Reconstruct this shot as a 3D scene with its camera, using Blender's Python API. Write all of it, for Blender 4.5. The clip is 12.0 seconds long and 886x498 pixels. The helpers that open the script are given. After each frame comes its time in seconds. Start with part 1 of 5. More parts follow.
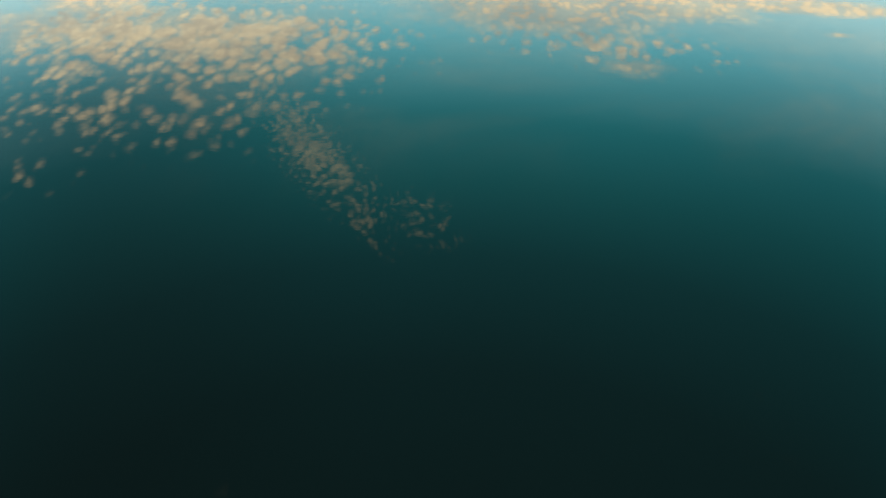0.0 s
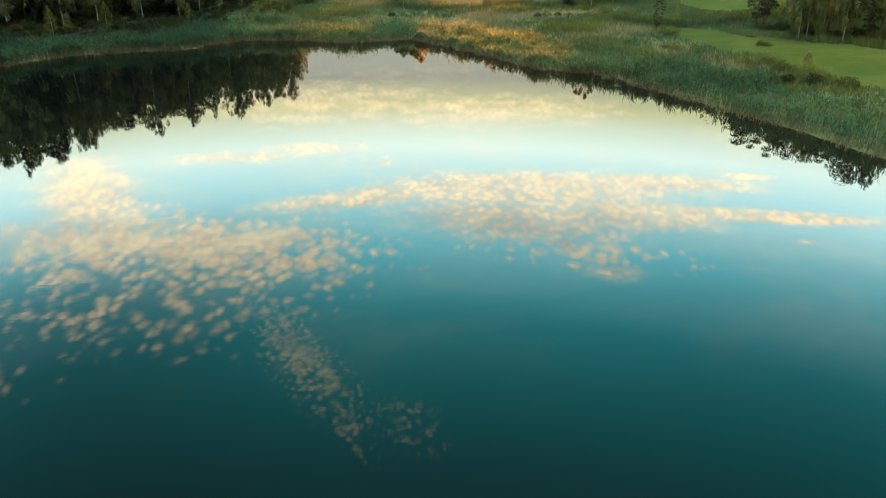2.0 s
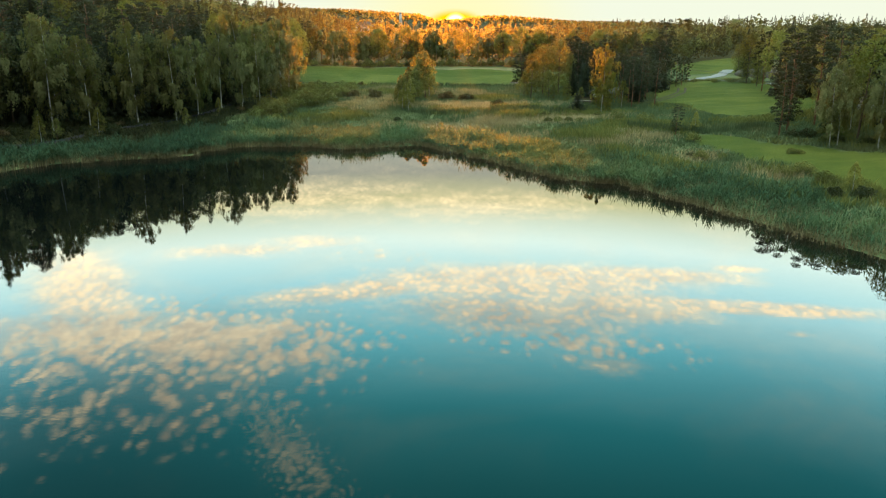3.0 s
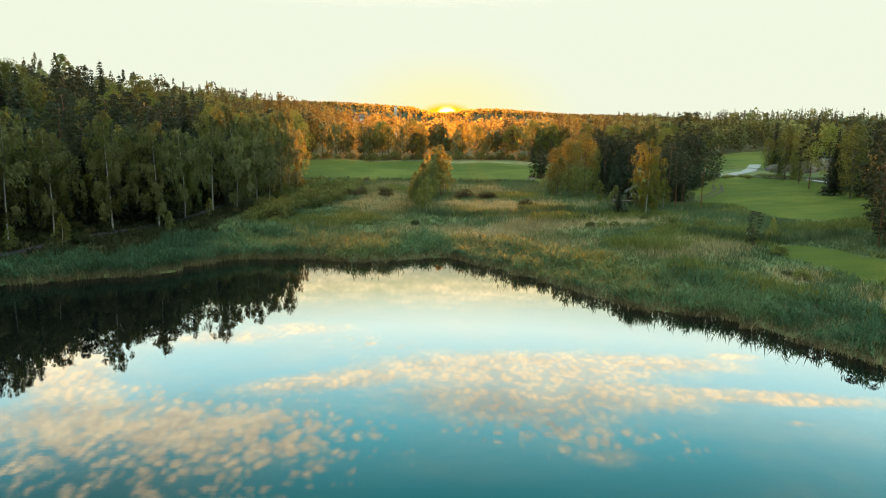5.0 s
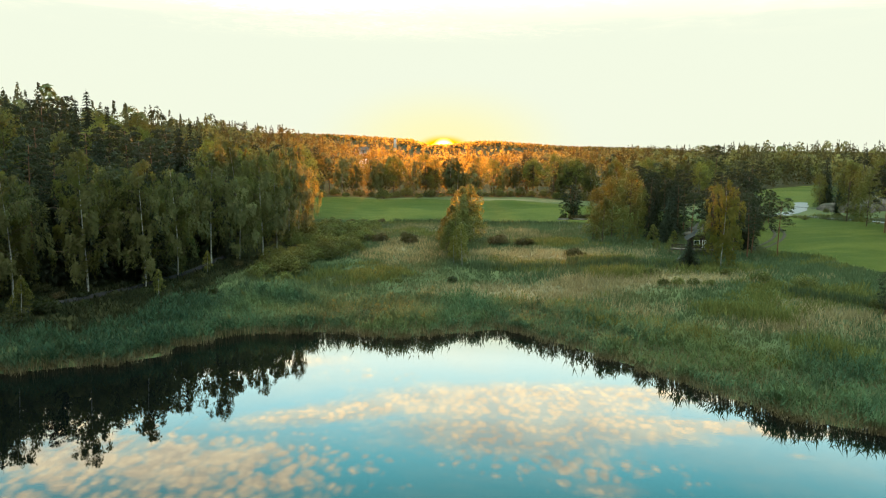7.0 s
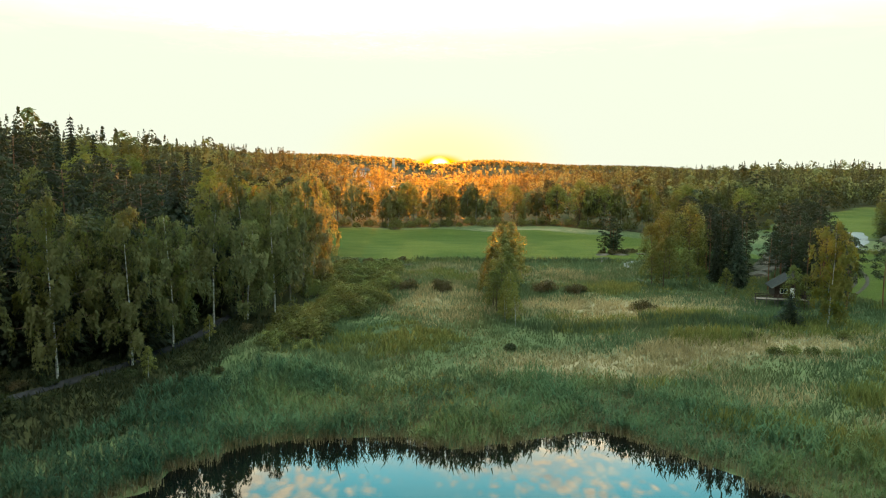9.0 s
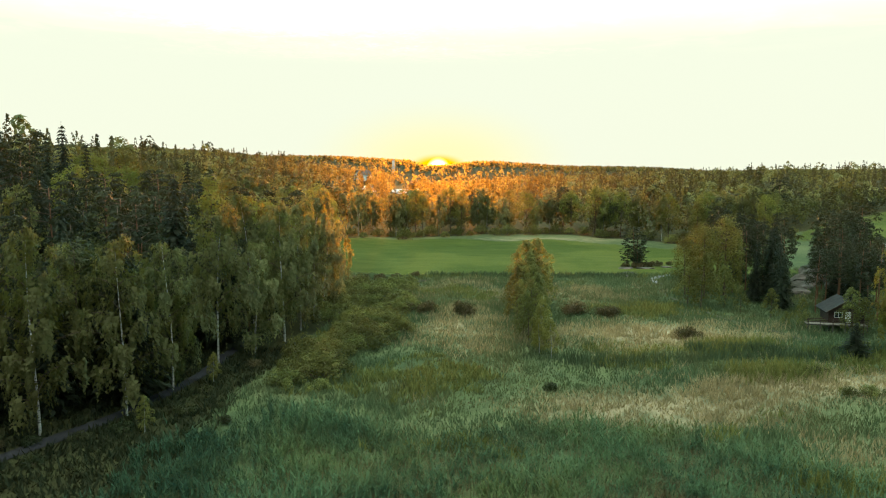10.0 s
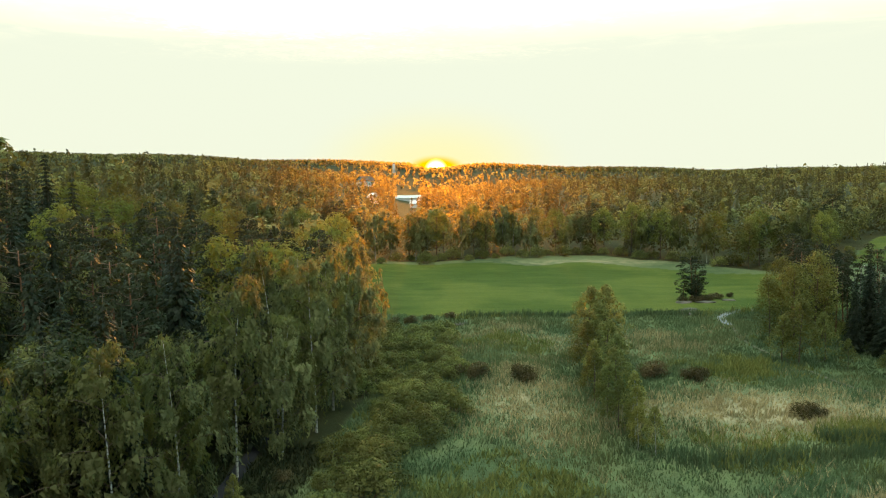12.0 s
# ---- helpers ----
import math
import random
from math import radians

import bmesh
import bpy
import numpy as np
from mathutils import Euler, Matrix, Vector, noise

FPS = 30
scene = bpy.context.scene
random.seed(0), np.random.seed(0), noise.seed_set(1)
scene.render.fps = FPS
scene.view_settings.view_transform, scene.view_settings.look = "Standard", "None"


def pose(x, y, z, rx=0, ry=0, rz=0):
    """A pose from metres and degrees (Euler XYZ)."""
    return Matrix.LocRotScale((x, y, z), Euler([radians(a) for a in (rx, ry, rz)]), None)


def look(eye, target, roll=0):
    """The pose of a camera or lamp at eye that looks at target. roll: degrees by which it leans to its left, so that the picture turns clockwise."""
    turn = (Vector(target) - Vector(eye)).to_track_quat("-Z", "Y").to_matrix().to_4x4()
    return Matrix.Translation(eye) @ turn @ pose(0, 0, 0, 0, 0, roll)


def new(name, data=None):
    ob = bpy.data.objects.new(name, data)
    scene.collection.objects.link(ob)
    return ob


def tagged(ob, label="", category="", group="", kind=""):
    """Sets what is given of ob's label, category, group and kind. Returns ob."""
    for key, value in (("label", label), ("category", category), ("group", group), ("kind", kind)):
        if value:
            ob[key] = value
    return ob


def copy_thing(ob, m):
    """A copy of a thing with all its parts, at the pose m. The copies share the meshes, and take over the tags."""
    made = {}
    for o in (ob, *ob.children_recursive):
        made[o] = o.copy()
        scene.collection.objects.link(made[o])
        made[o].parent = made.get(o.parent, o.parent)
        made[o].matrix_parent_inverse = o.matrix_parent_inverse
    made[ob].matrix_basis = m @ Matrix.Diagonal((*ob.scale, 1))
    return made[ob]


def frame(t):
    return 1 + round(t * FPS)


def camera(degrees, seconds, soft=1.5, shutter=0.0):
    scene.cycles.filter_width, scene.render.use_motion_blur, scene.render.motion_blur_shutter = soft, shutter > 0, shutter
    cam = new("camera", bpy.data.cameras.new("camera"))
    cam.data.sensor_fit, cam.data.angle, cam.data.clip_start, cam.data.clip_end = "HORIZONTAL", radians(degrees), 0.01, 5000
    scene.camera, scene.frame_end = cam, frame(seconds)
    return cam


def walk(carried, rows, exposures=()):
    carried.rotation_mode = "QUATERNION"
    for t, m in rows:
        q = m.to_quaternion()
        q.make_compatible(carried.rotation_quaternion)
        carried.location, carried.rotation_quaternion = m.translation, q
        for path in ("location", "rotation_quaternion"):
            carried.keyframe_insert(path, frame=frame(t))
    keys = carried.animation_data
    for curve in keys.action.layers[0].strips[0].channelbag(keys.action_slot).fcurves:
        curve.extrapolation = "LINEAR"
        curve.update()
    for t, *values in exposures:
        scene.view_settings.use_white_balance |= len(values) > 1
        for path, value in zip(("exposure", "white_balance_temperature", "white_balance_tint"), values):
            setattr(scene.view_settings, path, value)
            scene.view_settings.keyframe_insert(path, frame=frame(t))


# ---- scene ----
cam = camera(64.0, 12.0, 1.1)
PATH = [
    (0, (-1.925, 6.773, 19.534), (-1.986, 8.291, 18.233), 0.2),
    (0.5, (-2.916, 11.941, 19.555), (-2.969, 13.558, 18.379), 0.3),
    (1, (-3.827, 17.109, 19.568), (-3.876, 18.802, 18.504), 0.3),
    (1.5, (-4.659, 22.321, 19.576), (-4.702, 24.083, 18.631), 0.4),
    (2, (-5.541, 27.741, 19.594), (-5.58, 29.564, 18.773), 0.4),
    (2.5, (-6.804, 33.219, 19.59), (-6.839, 35.096, 18.899), 0.4),
    (3, (-8.522, 38.609, 19.659), (-8.549, 40.524, 19.082), 0.5),
    (3.5, (-10.001, 44.33, 19.718), (-10.024, 46.277, 19.258), 0.6),
    (3.7, (-10.641, 46.597, 19.727), (-10.66, 48.553, 19.311), 0.6),
    (5.5, (-17.019, 67.205, 20.147), (-17.024, 69.178, 19.821), 0.7),
    (6, (-18.843, 72.733, 20.366), (-18.846, 74.71, 20.066), 0.7),
    (6.5, (-20.736, 78.212, 20.706), (-20.736, 80.193, 20.43), 0.6),
    (7, (-22.586, 83.502, 21.036), (-22.585, 85.486, 20.785), 0.6),
    (7.2, (-23.268, 85.536, 21.143), (-23.267, 87.522, 20.905), 0.6),
    (9, (-30.301, 104.681, 23.893), (-30.29, 106.671, 23.693), 0.3),
    (9.5, (-32.169, 109.731, 24.833), (-32.156, 111.721, 24.635), 0.2),
    (10, (-34.061, 114.763, 26.052), (-34.047, 116.754, 25.854), 0.1),
    (10.5, (-35.937, 119.729, 27.395), (-35.923, 121.719, 27.196), -0.1),
    (11, (-37.883, 124.685, 28.703), (-37.868, 126.675, 28.505), -0.2),
    (11.5, (-39.774, 129.639, 30.122), (-39.758, 131.629, 29.925), -0.4),
    (12, (-41.655, 134.59, 31.443), (-41.638, 136.581, 31.248), -0.6),
]
walk(cam, [(t, look(eye, aim, roll)) for t, eye, aim, roll in PATH],
     [(0, -0.15, 6500, 10), (2.0, 0.12, 6500, 10), (3.5, 0.05, 6500, 10), (5.5, 0.03, 6500, 10), (7.0, 0.06, 6500, 10), (9.0, 0.12, 6550, 10), (12.0, 0.05, 6600, 10)])

# ---- node helper ----
class Nodes:
    """Short way to wire a node tree."""

    def __init__(self, tree):
        self.tree = tree
        tree.nodes.clear()

    def add(self, kind, **inputs):
        node = self.tree.nodes.new(kind)
        for key, value in inputs.items():
            self.put(node.inputs[int(key[1:])] if key[1:].isdigit() else node.inputs[key.replace("_", " ")], value)
        return node

    def put(self, socket, value):
        if isinstance(value, bpy.types.NodeSocket):
            self.tree.links.new(value, socket)
        else:
            socket.default_value = value

    def math(self, op, a, b=0.0, c=0.0, clamp=False):
        node = self.add("ShaderNodeMath", _0=a, _1=b, _2=c)
        node.operation, node.use_clamp = op, clamp
        return node.outputs[0]

    def mix(self, fac, a, b, how="MIX"):
        node = self.tree.nodes.new("ShaderNodeMix")
        node.data_type, node.blend_type = "RGBA", how
        for k, v in ((0, fac), (6, a), (7, b)):
            self.put(node.inputs[k], v if isinstance(v, bpy.types.NodeSocket) or k == 0 else (*v, 1.0))
        return node.outputs[2]

    def step(self, value, lo, hi, out_lo=0.0, out_hi=1.0):
        node = self.add("ShaderNodeMapRange", Value=value)
        node.interpolation_type = "SMOOTHSTEP"
        for k, v in ((1, lo), (2, hi), (3, out_lo), (4, out_hi)):
            node.inputs[k].default_value = v
        return node.outputs[0]

    def noise_vec(self, vector, scale):
        return self.add("ShaderNodeTexNoise", Vector=vector, Scale=scale, Detail=2.0).outputs[1]

    def math_vec(self, vector, push, much):
        """vector moved by push, taken round its middle of a half."""
        node = self.add("ShaderNodeVectorMath", _0=push, _1=(much, much, 0.0), _2=vector)
        node.operation = "MULTIPLY_ADD"
        return node.outputs[0]

    def noise(self, vector, scale, detail=4.0, rough=0.55, distort=0.0):
        node = self.add("ShaderNodeTexNoise", Vector=vector, Scale=scale, Detail=detail, Roughness=rough, Distortion=distort)
        return node.outputs[0]


# ---- world: evening sky with altocumulus, low sun straight ahead ----
SUN_EL = 5.5
world = bpy.data.worlds.new("evening_sky")
scene.world = world
world.use_nodes = True
w = Nodes(world.node_tree)
way = w.add("ShaderNodeTexCoord").outputs["Generated"]
xyz = w.add("ShaderNodeSeparateXYZ", _0=way)
dx, dy, dz = xyz.outputs
ramp = w.add("ShaderNodeValToRGB", _0=w.math("DIVIDE", w.math("ARCSINE", dz), math.pi / 2, clamp=True))
GRADIENT = [
    (0.0, (0.865, 0.915, 0.735)), (10.6, (0.865, 0.925, 0.755)), (12.8, (1.75, 1.82, 0.95)), (16.0, (3.3, 4.3, 3.9)),
    (19.5, (2.1, 4.4, 4.7)), (24.0, (0.85, 3.6, 4.05)), (30.0, (0.08, 1.95, 2.15)), (35.0, (0.02, 1.4, 1.48)),
    (41.0, (0.01, 0.78, 0.84)), (50.0, (0.01, 0.37, 0.40)), (62.0, (0.02, 0.22, 0.23)), (90.0, (0.12, 0.28, 0.31)),
]
stops = ramp.color_ramp.elements
while len(stops) < len(GRADIENT):
    stops.new(0.5)
for stop, (deg, rgb) in zip(stops, GRADIENT):
    stop.position = deg / 90.0
for stop, (deg, rgb) in zip(stops, GRADIENT):
    stop.color = (*[v / 5.0 for v in rgb], 1.0)
sky = w.mix(1.0, ramp.outputs[0], (5.0, 5.0, 5.0), "MULTIPLY")
# the sky is deeper away from the sunset
deep = w.math("MULTIPLY", w.math("ADD", w.step(dx, -0.05, -0.5, 0.0, 0.58), w.step(dx, 0.12, 0.55, 0.0, 0.28)), w.step(dz, 0.30, 0.45))
deep = w.math("SUBTRACT", 1.0, deep)
sky = w.mix(1.0, sky, w.add("ShaderNodeCombineXYZ", _0=deep, _1=deep, _2=deep).outputs[0], "MULTIPLY")
# cloud sheet, laid out on a level plane one unit above the eye
up = w.math("MAXIMUM", dz, 0.04)
px, py = w.math("DIVIDE", dx, up), w.math("DIVIDE", dy, up)
plane = w.add("ShaderNodeCombineXYZ", _0=px, _1=py).outputs[0]
# centre x, y, half length, half width, turn in degrees, weight
BANKS = [
    (-1.52, 2.72, 0.58, 0.19, -59, 0.92), (-1.48, 2.28, 0.36, 0.22, 10, 0.62), (-0.95, 2.34, 0.48, 0.15, -6, 0.50), (-0.34, 2.74, 0.48, 0.12, 21, 0.95),
    (0.30, 2.86, 0.62, 0.22, 2, 1.10), (0.86, 2.96, 0.42, 0.12, -4, 0.95), (0.24, 2.52, 0.48, 0.22, -8, 0.88), (0.52, 2.06, 0.11, 0.07, 0, 0.62),
    (0.68, 2.58, 0.34, 0.17, -4, 1.00), (1.15, 2.58, 0.46, 0.075, -7, 1.15), (1.24, 2.33, 0.07, 0.03, 0, 0.6), (1.29, 3.06, 0.12, 0.05, 0, 0.85),
    (-1.05, 3.26, 0.38, 0.12, 8, 0.66), (-0.70, 3.42, 0.28, 0.13, 0, 0.58), (-0.9, 4.6, 1.0, 0.75, 0, 0.55), (0.15, 4.35, 0.95, 0.5, 4, 0.52), (-0.6, 5.9, 1.6, 0.8, 0, 0.5)]
FLOCKS = [(-0.78, 2.20, 0.50, 0.29, -8, 1.05), (-1.20, 2.26, 0.36, 0.34, 0, 1.0), (-0.42, 2.08, 0.18, 0.22, 0, 0.66), (-0.88, 1.76, 0.52, 0.24, -5, 0.56),
          (-1.08, 1.40, 0.14, 0.10, 0, 0.40), (0.36, 2.28, 0.42, 0.19, -14, 0.72), (-0.34, 3.2, 0.4, 0.14, 0, 0.45)]
WISPS = [(-0.40, 1.55, 0.34, 0.085, -56, 0.74), (-0.24, 1.28, 0.14, 0.035, -62, 0.62), (-0.10, 1.28, 0.12, 0.07, -50, 0.55)]


def gathered(ellipses):
    """The strongest of a set of soft ellipses on the cloud plane."""
    most = 0.0
    for cx, cy, a, b, turn, weight in ellipses:
        c, s = math.cos(radians(turn)), math.sin(radians(turn))
        ox, oy = w.math("SUBTRACT", px, cx), w.math("SUBTRACT", py, cy)
        u = w.math("DIVIDE", w.math("MULTIPLY_ADD", oy, s, w.math("MULTIPLY", ox, c)), a)
        v = w.math("DIVIDE", w.math("MULTIPLY_ADD", oy, c, w.math("MULTIPLY", ox, -s)), b)
        r2 = w.math("MULTIPLY_ADD", v, v, w.math("MULTIPLY", u, u))
        most = w.math("MAXIMUM", w.math("MULTIPLY", w.math("EXPONENT", w.math("MULTIPLY", r2, -0.8)), weight), most)
    return most


def cells(sx, sy, push):
    """Distance to the middle of each cloudlet."""
    at = w.add("ShaderNodeMapping", Vector=w.math_vec(plane, w.noise_vec(plane, push), 0.07), Scale=(sx, sy, 1.0)).outputs[0]
    node = w.add("ShaderNodeTexVoronoi", Vector=at, Scale=1.0, Randomness=1.0)
    node.feature = "SMOOTH_F1"
    node.inputs["Smoothness"].default_value = 0.2
    return node.outputs["Distance"]


def flock(cover, dist, fine, lo, hi):
    """Cloudlets that run together where the cover is full and stand apart where it is thin."""
    ragged = w.math("MULTIPLY_ADD", fine, -0.55, w.math("MULTIPLY_ADD", dist, -0.95, cover))
    return w.math("MULTIPLY", w.step(ragged, lo, hi), w.step(cover, 0.10, 0.34))


fine, finer, middling = w.noise(plane, 17.0, 4.0, 0.65), w.noise(plane, 42.0, 3.0, 0.6), w.noise(w.add("ShaderNodeMapping", Vector=plane, Scale=(1.5, 0.75, 1.0)).outputs[0], 4.6, 3.0)
soft = w.noise(w.math_vec(plane, w.noise_vec(plane, 4.0), 0.15), 5.5, 6.0, 0.64)
uneven = w.math("MULTIPLY_ADD", middling, 1.5, 0.25)
puffs = flock(w.math("MULTIPLY", gathered(FLOCKS), uneven), cells(26.0, 15.0, 7.0), fine, -0.46, 0.30)
small = flock(w.math("MULTIPLY", gathered(WISPS), uneven), cells(58.0, 46.0, 10.0), finer, -0.52, 0.30)
heaped = w.math("ADD", gathered(BANKS), w.math("MULTIPLY_ADD", fine, 0.35, w.math("MULTIPLY_ADD", soft, 0.75, -0.55)))
bank = w.step(heaped, 0.12, 0.82)
knobs = w.step(w.math("MULTIPLY_ADD", fine, 0.6, cells(31.0, 24.0, 8.0)), 1.05, 0.45)
bank = w.math("MULTIPLY", bank, w.math("MULTIPLY_ADD", knobs, 0.48, 0.58), clamp=True)
dens = w.math("MAXIMUM", w.math("MAXIMUM", w.math("MULTIPLY", puffs, 0.86), w.math("MULTIPLY", small, 0.42)), bank)
dull = gathered([(0.20, 2.42, 0.55, 0.20, -8, 0.85), (-1.62, 2.30, 0.30, 0.20, 0, 0.7), (-0.6, 5.0, 2.0, 1.5, 0, 0.65), (-0.8, 1.7, 0.7, 0.3, 0, 0.45)])
lit = w.math("MULTIPLY_ADD", w.step(soft, 0.35, 0.65), 0.45, w.math("MULTIPLY_ADD", knobs, 0.35, 0.30))
lit = w.math("SUBTRACT", lit, w.math("MULTIPLY", dull, 0.6), clamp=True)
shade = w.mix(lit, (3.5, 2.7, 1.8), (7.6, 5.7, 3.1))
veil = w.math("MULTIPLY", w.step(w.noise(plane, 1.3, 5.0, 0.6, 0.6), 0.42, 0.75), w.step(py, 1.2, 2.0, 0.0, 0.16))
high = w.step(dz, 0.15, 0.26)
sky = w.mix(w.math("MULTIPLY", w.math("MAXIMUM", w.math("MULTIPLY", dens, 0.86), veil), high), sky, shade)
# side away from the sun: unseen bright cloud overhead, added to light the land
away = w.step(py, 0.42, -0.05)
east = w.mix(w.step(dz, 0.50, 0.93), (0.13, 0.20, 0.20), (4.8, 5.5, 4.8))
east = w.mix(w.math("MULTIPLY", w.step(w.noise(plane, 1.1, 4.0), 0.4, 0.7), 0.15), east, (1.8, 1.9, 1.8))
sky = w.mix(away, sky, east)
# aureole and the sinking sun, flattened along the skyline
SUN_AZ = 0.0
off_x = w.math("DIVIDE", w.math("SUBTRACT", dx, math.sin(SUN_AZ)), radians(1.0))
off_z = w.math("DIVIDE", w.math("SUBTRACT", dz, math.sin(radians(0.72))), radians(1.0))
ahead = w.step(dy, 0.0, 0.3)
wide = w.math("SQRT", w.math("ADD", w.math("POWER", w.math("DIVIDE", off_x, 2.0), 2.0), w.math("POWER", off_z, 2.0)))
close = w.math("SQRT", w.math("ADD", w.math("POWER", off_x, 2.0), w.math("POWER", off_z, 2.0)))
sky = w.mix(w.math("MULTIPLY", w.step(wide, 6.0, 1.0, 0.0, 0.8), ahead), sky, (0.99, 0.93, 0.45))
sky = w.mix(w.math("MULTIPLY", w.step(wide, 1.35, 0.75), ahead), sky, (1.6, 0.72, 0.0))
sky = w.mix(w.math("MULTIPLY", w.step(close, 1.0, 0.25), ahead), sky, (30.0, 20.0, 3.0))
sky_tex = w.add("ShaderNodeTexSky")
sky_tex.sky_type, sky_tex.sun_disc = "NISHITA", False
sky_tex.sun_elevation, sky_tex.sun_rotation = radians(SUN_EL), 0.0
base = w.add("ShaderNodeBackground", Color=sky, Strength=1.0)
clear = w.math("MULTIPLY", w.step(dz, 0.16, 0.35), 0.05)
air = w.add("ShaderNodeBackground", Color=sky_tex.outputs[0], Strength=clear)
total = w.add("ShaderNodeAddShader", _0=base.outputs[0], _1=air.outputs[0])
w.add("ShaderNodeOutputWorld", Surface=total.outputs[0])

lamp = bpy.data.lights.new("sun", "SUN")
lamp.energy, lamp.angle, lamp.color = 5.0, radians(4.0), (1.0, 0.40, 0.07)
sun = new("sun", lamp)
sun.matrix_world = look((0, 300, 60), (0, 300 - math.cos(radians(SUN_EL)), 60 - math.sin(radians(SUN_EL))))


# ---- materials ----
def material(name):
    m = bpy.data.materials.new(name)
    m.use_nodes = True
    return m, Nodes(m.node_tree)


def surface(name, a, b, scale=2.0, rough=0.85, fine=30.0, bump=0.15, stretch=(1, 1, 1), metal=0.0):
    """Two-tone surface with coarse stains, fine grain and relief."""
    m, n = material(name)
    at = n.add("ShaderNodeMapping", Vector=n.add("ShaderNodeTexCoord").outputs["Object"], Scale=stretch).outputs[0]
    big, small = n.noise(at, scale), n.noise(at, fine, 3.0)
    col = n.mix(n.step(big, 0.3, 0.7), a, b)
    col = n.mix(n.step(small, 0.35, 0.75, 0.0, 0.35), col, [v * 0.45 for v in a])
    relief = n.add("ShaderNodeBump", Height=small, Strength=bump, Distance=0.05)
    p = n.add("ShaderNodeBsdfPrincipled", Base_Color=col, Roughness=rough, Metallic=metal, Normal=relief.outputs[0])
    p.inputs["Specular IOR Level"].default_value = 0.08 if rough > 0.8 else 0.4
    n.add("ShaderNodeOutputMaterial", Surface=p.outputs[0])
    return m


def foliage(name, dark, light, tint, passing=0.5, tinted=0.45, single=0.38, lump=0.45, through_it=0.16, crowd=False, spread_out=0.72):
    """Leaves: each one its own shade, each plant its own tint, some light passing through."""
    m, n = material(name)
    leaf = n.add("ShaderNodeNewGeometry").outputs["Random Per Island"]
    plant = n.add("ShaderNodeObjectInfo").outputs["Random"]
    if crowd:
        each = n.add("ShaderNodeVertexColor")
        each.layer_name = "tree"
        plant = n.add("ShaderNodeSeparateColor", _0=each.outputs[0]).outputs[0]
    place = n.noise(n.add("ShaderNodeTexCoord").outputs["Object"], lump, 2.0)
    col = n.mix(n.math("MULTIPLY_ADD", n.step(place, 0.35, 0.65), 1.0 - single, n.math("MULTIPLY", leaf, single)), dark, light)
    col = n.mix(n.math("MULTIPLY", plant, tinted), col, tint)
    own = n.math("FRACT", n.math("MULTIPLY", plant, 17.3))
    own = n.math("MULTIPLY_ADD", own, 0.9, 0.5)
    col = n.mix(1.0, col, n.add("ShaderNodeCombineXYZ", _0=own, _1=own, _2=own).outputs[0], "MULTIPLY")
    d = n.add("ShaderNodeBsdfPrincipled", Base_Color=col, Roughness=0.6)
    d.inputs["Specular IOR Level"].default_value = 0.08
    t = n.add("ShaderNodeBsdfTranslucent", Color=n.mix(0.5, col, (0.27, 0.28, 0.035)))
    # part of the light goes on nearly straight through the thin blade
    on = n.add("ShaderNodeBsdfRefraction", Color=n.mix(0.6, col, (0.58, 0.36, 0.06)), Roughness=spread_out, IOR=1.11 if crowd else 1.2)
    on.distribution = "GGX"
    both = n.add("ShaderNodeMixShader", _0=through_it, _1=t.outputs[0], _2=on.outputs[0])
    n.add("ShaderNodeOutputMaterial", Surface=n.add("ShaderNodeMixShader", _0=passing, _1=d.outputs[0], _2=both.outputs[0]).outputs[0])
    return m


M_BIRCH_LEAF = foliage("birch_leaf", (0.046, 0.064, 0.034), (0.195, 0.208, 0.095), (0.21, 0.18, 0.06), 0.42, 0.35)
M_ASPEN_LEAF = foliage("aspen_leaf", (0.036, 0.064, 0.020), (0.150, 0.190, 0.052), (0.21, 0.19, 0.04), 0.5, 0.4)
M_ALDER = foliage("alder_leaf", (0.030, 0.050, 0.020), (0.115, 0.140, 0.046), (0.14, 0.125, 0.035), 0.42, 0.3, through_it=0.38)
M_YELLOW_LEAF = foliage("yellowing_birch_leaf", (0.080, 0.095, 0.028), (0.215, 0.22, 0.070), (0.22, 0.19, 0.045), through_it=0.25)
M_SPRUCE = foliage("spruce_needles", (0.006, 0.011, 0.008), (0.020, 0.029, 0.016), (0.024, 0.022, 0.013), 0.10, 0.2, through_it=0.25)
M_PINE = foliage("pine_needles", (0.009, 0.015, 0.010), (0.028, 0.038, 0.020), (0.034, 0.031, 0.016), 0.10, 0.2, through_it=0.25)
M_WILLOW = foliage("willow_leaf", (0.034, 0.050, 0.018), (0.140, 0.158, 0.048), (0.15, 0.12, 0.04), 0.3, 0.35, 0.3)
# dark shrub leaf, its colour taken darker still for tree shade
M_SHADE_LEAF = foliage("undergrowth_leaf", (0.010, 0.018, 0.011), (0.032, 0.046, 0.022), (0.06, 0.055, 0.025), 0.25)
M_RUSSET = foliage("russet_leaf", (0.026, 0.025, 0.014), (0.075, 0.058, 0.030), (0.075, 0.045, 0.025), 0.25)
M_WOODS = foliage("far_leaf", (0.042, 0.068, 0.036), (0.175, 0.205, 0.088), (0.20, 0.17, 0.05), 0.38, 0.5, 0.35, 0.3, 0.55, True, 0.8)
M_WOODS_DARK = foliage("far_needles", (0.017, 0.030, 0.021), (0.055, 0.074, 0.042), (0.07, 0.06, 0.03), 0.25, 0.3, 0.35, 0.3, 0.6, True, 0.8)


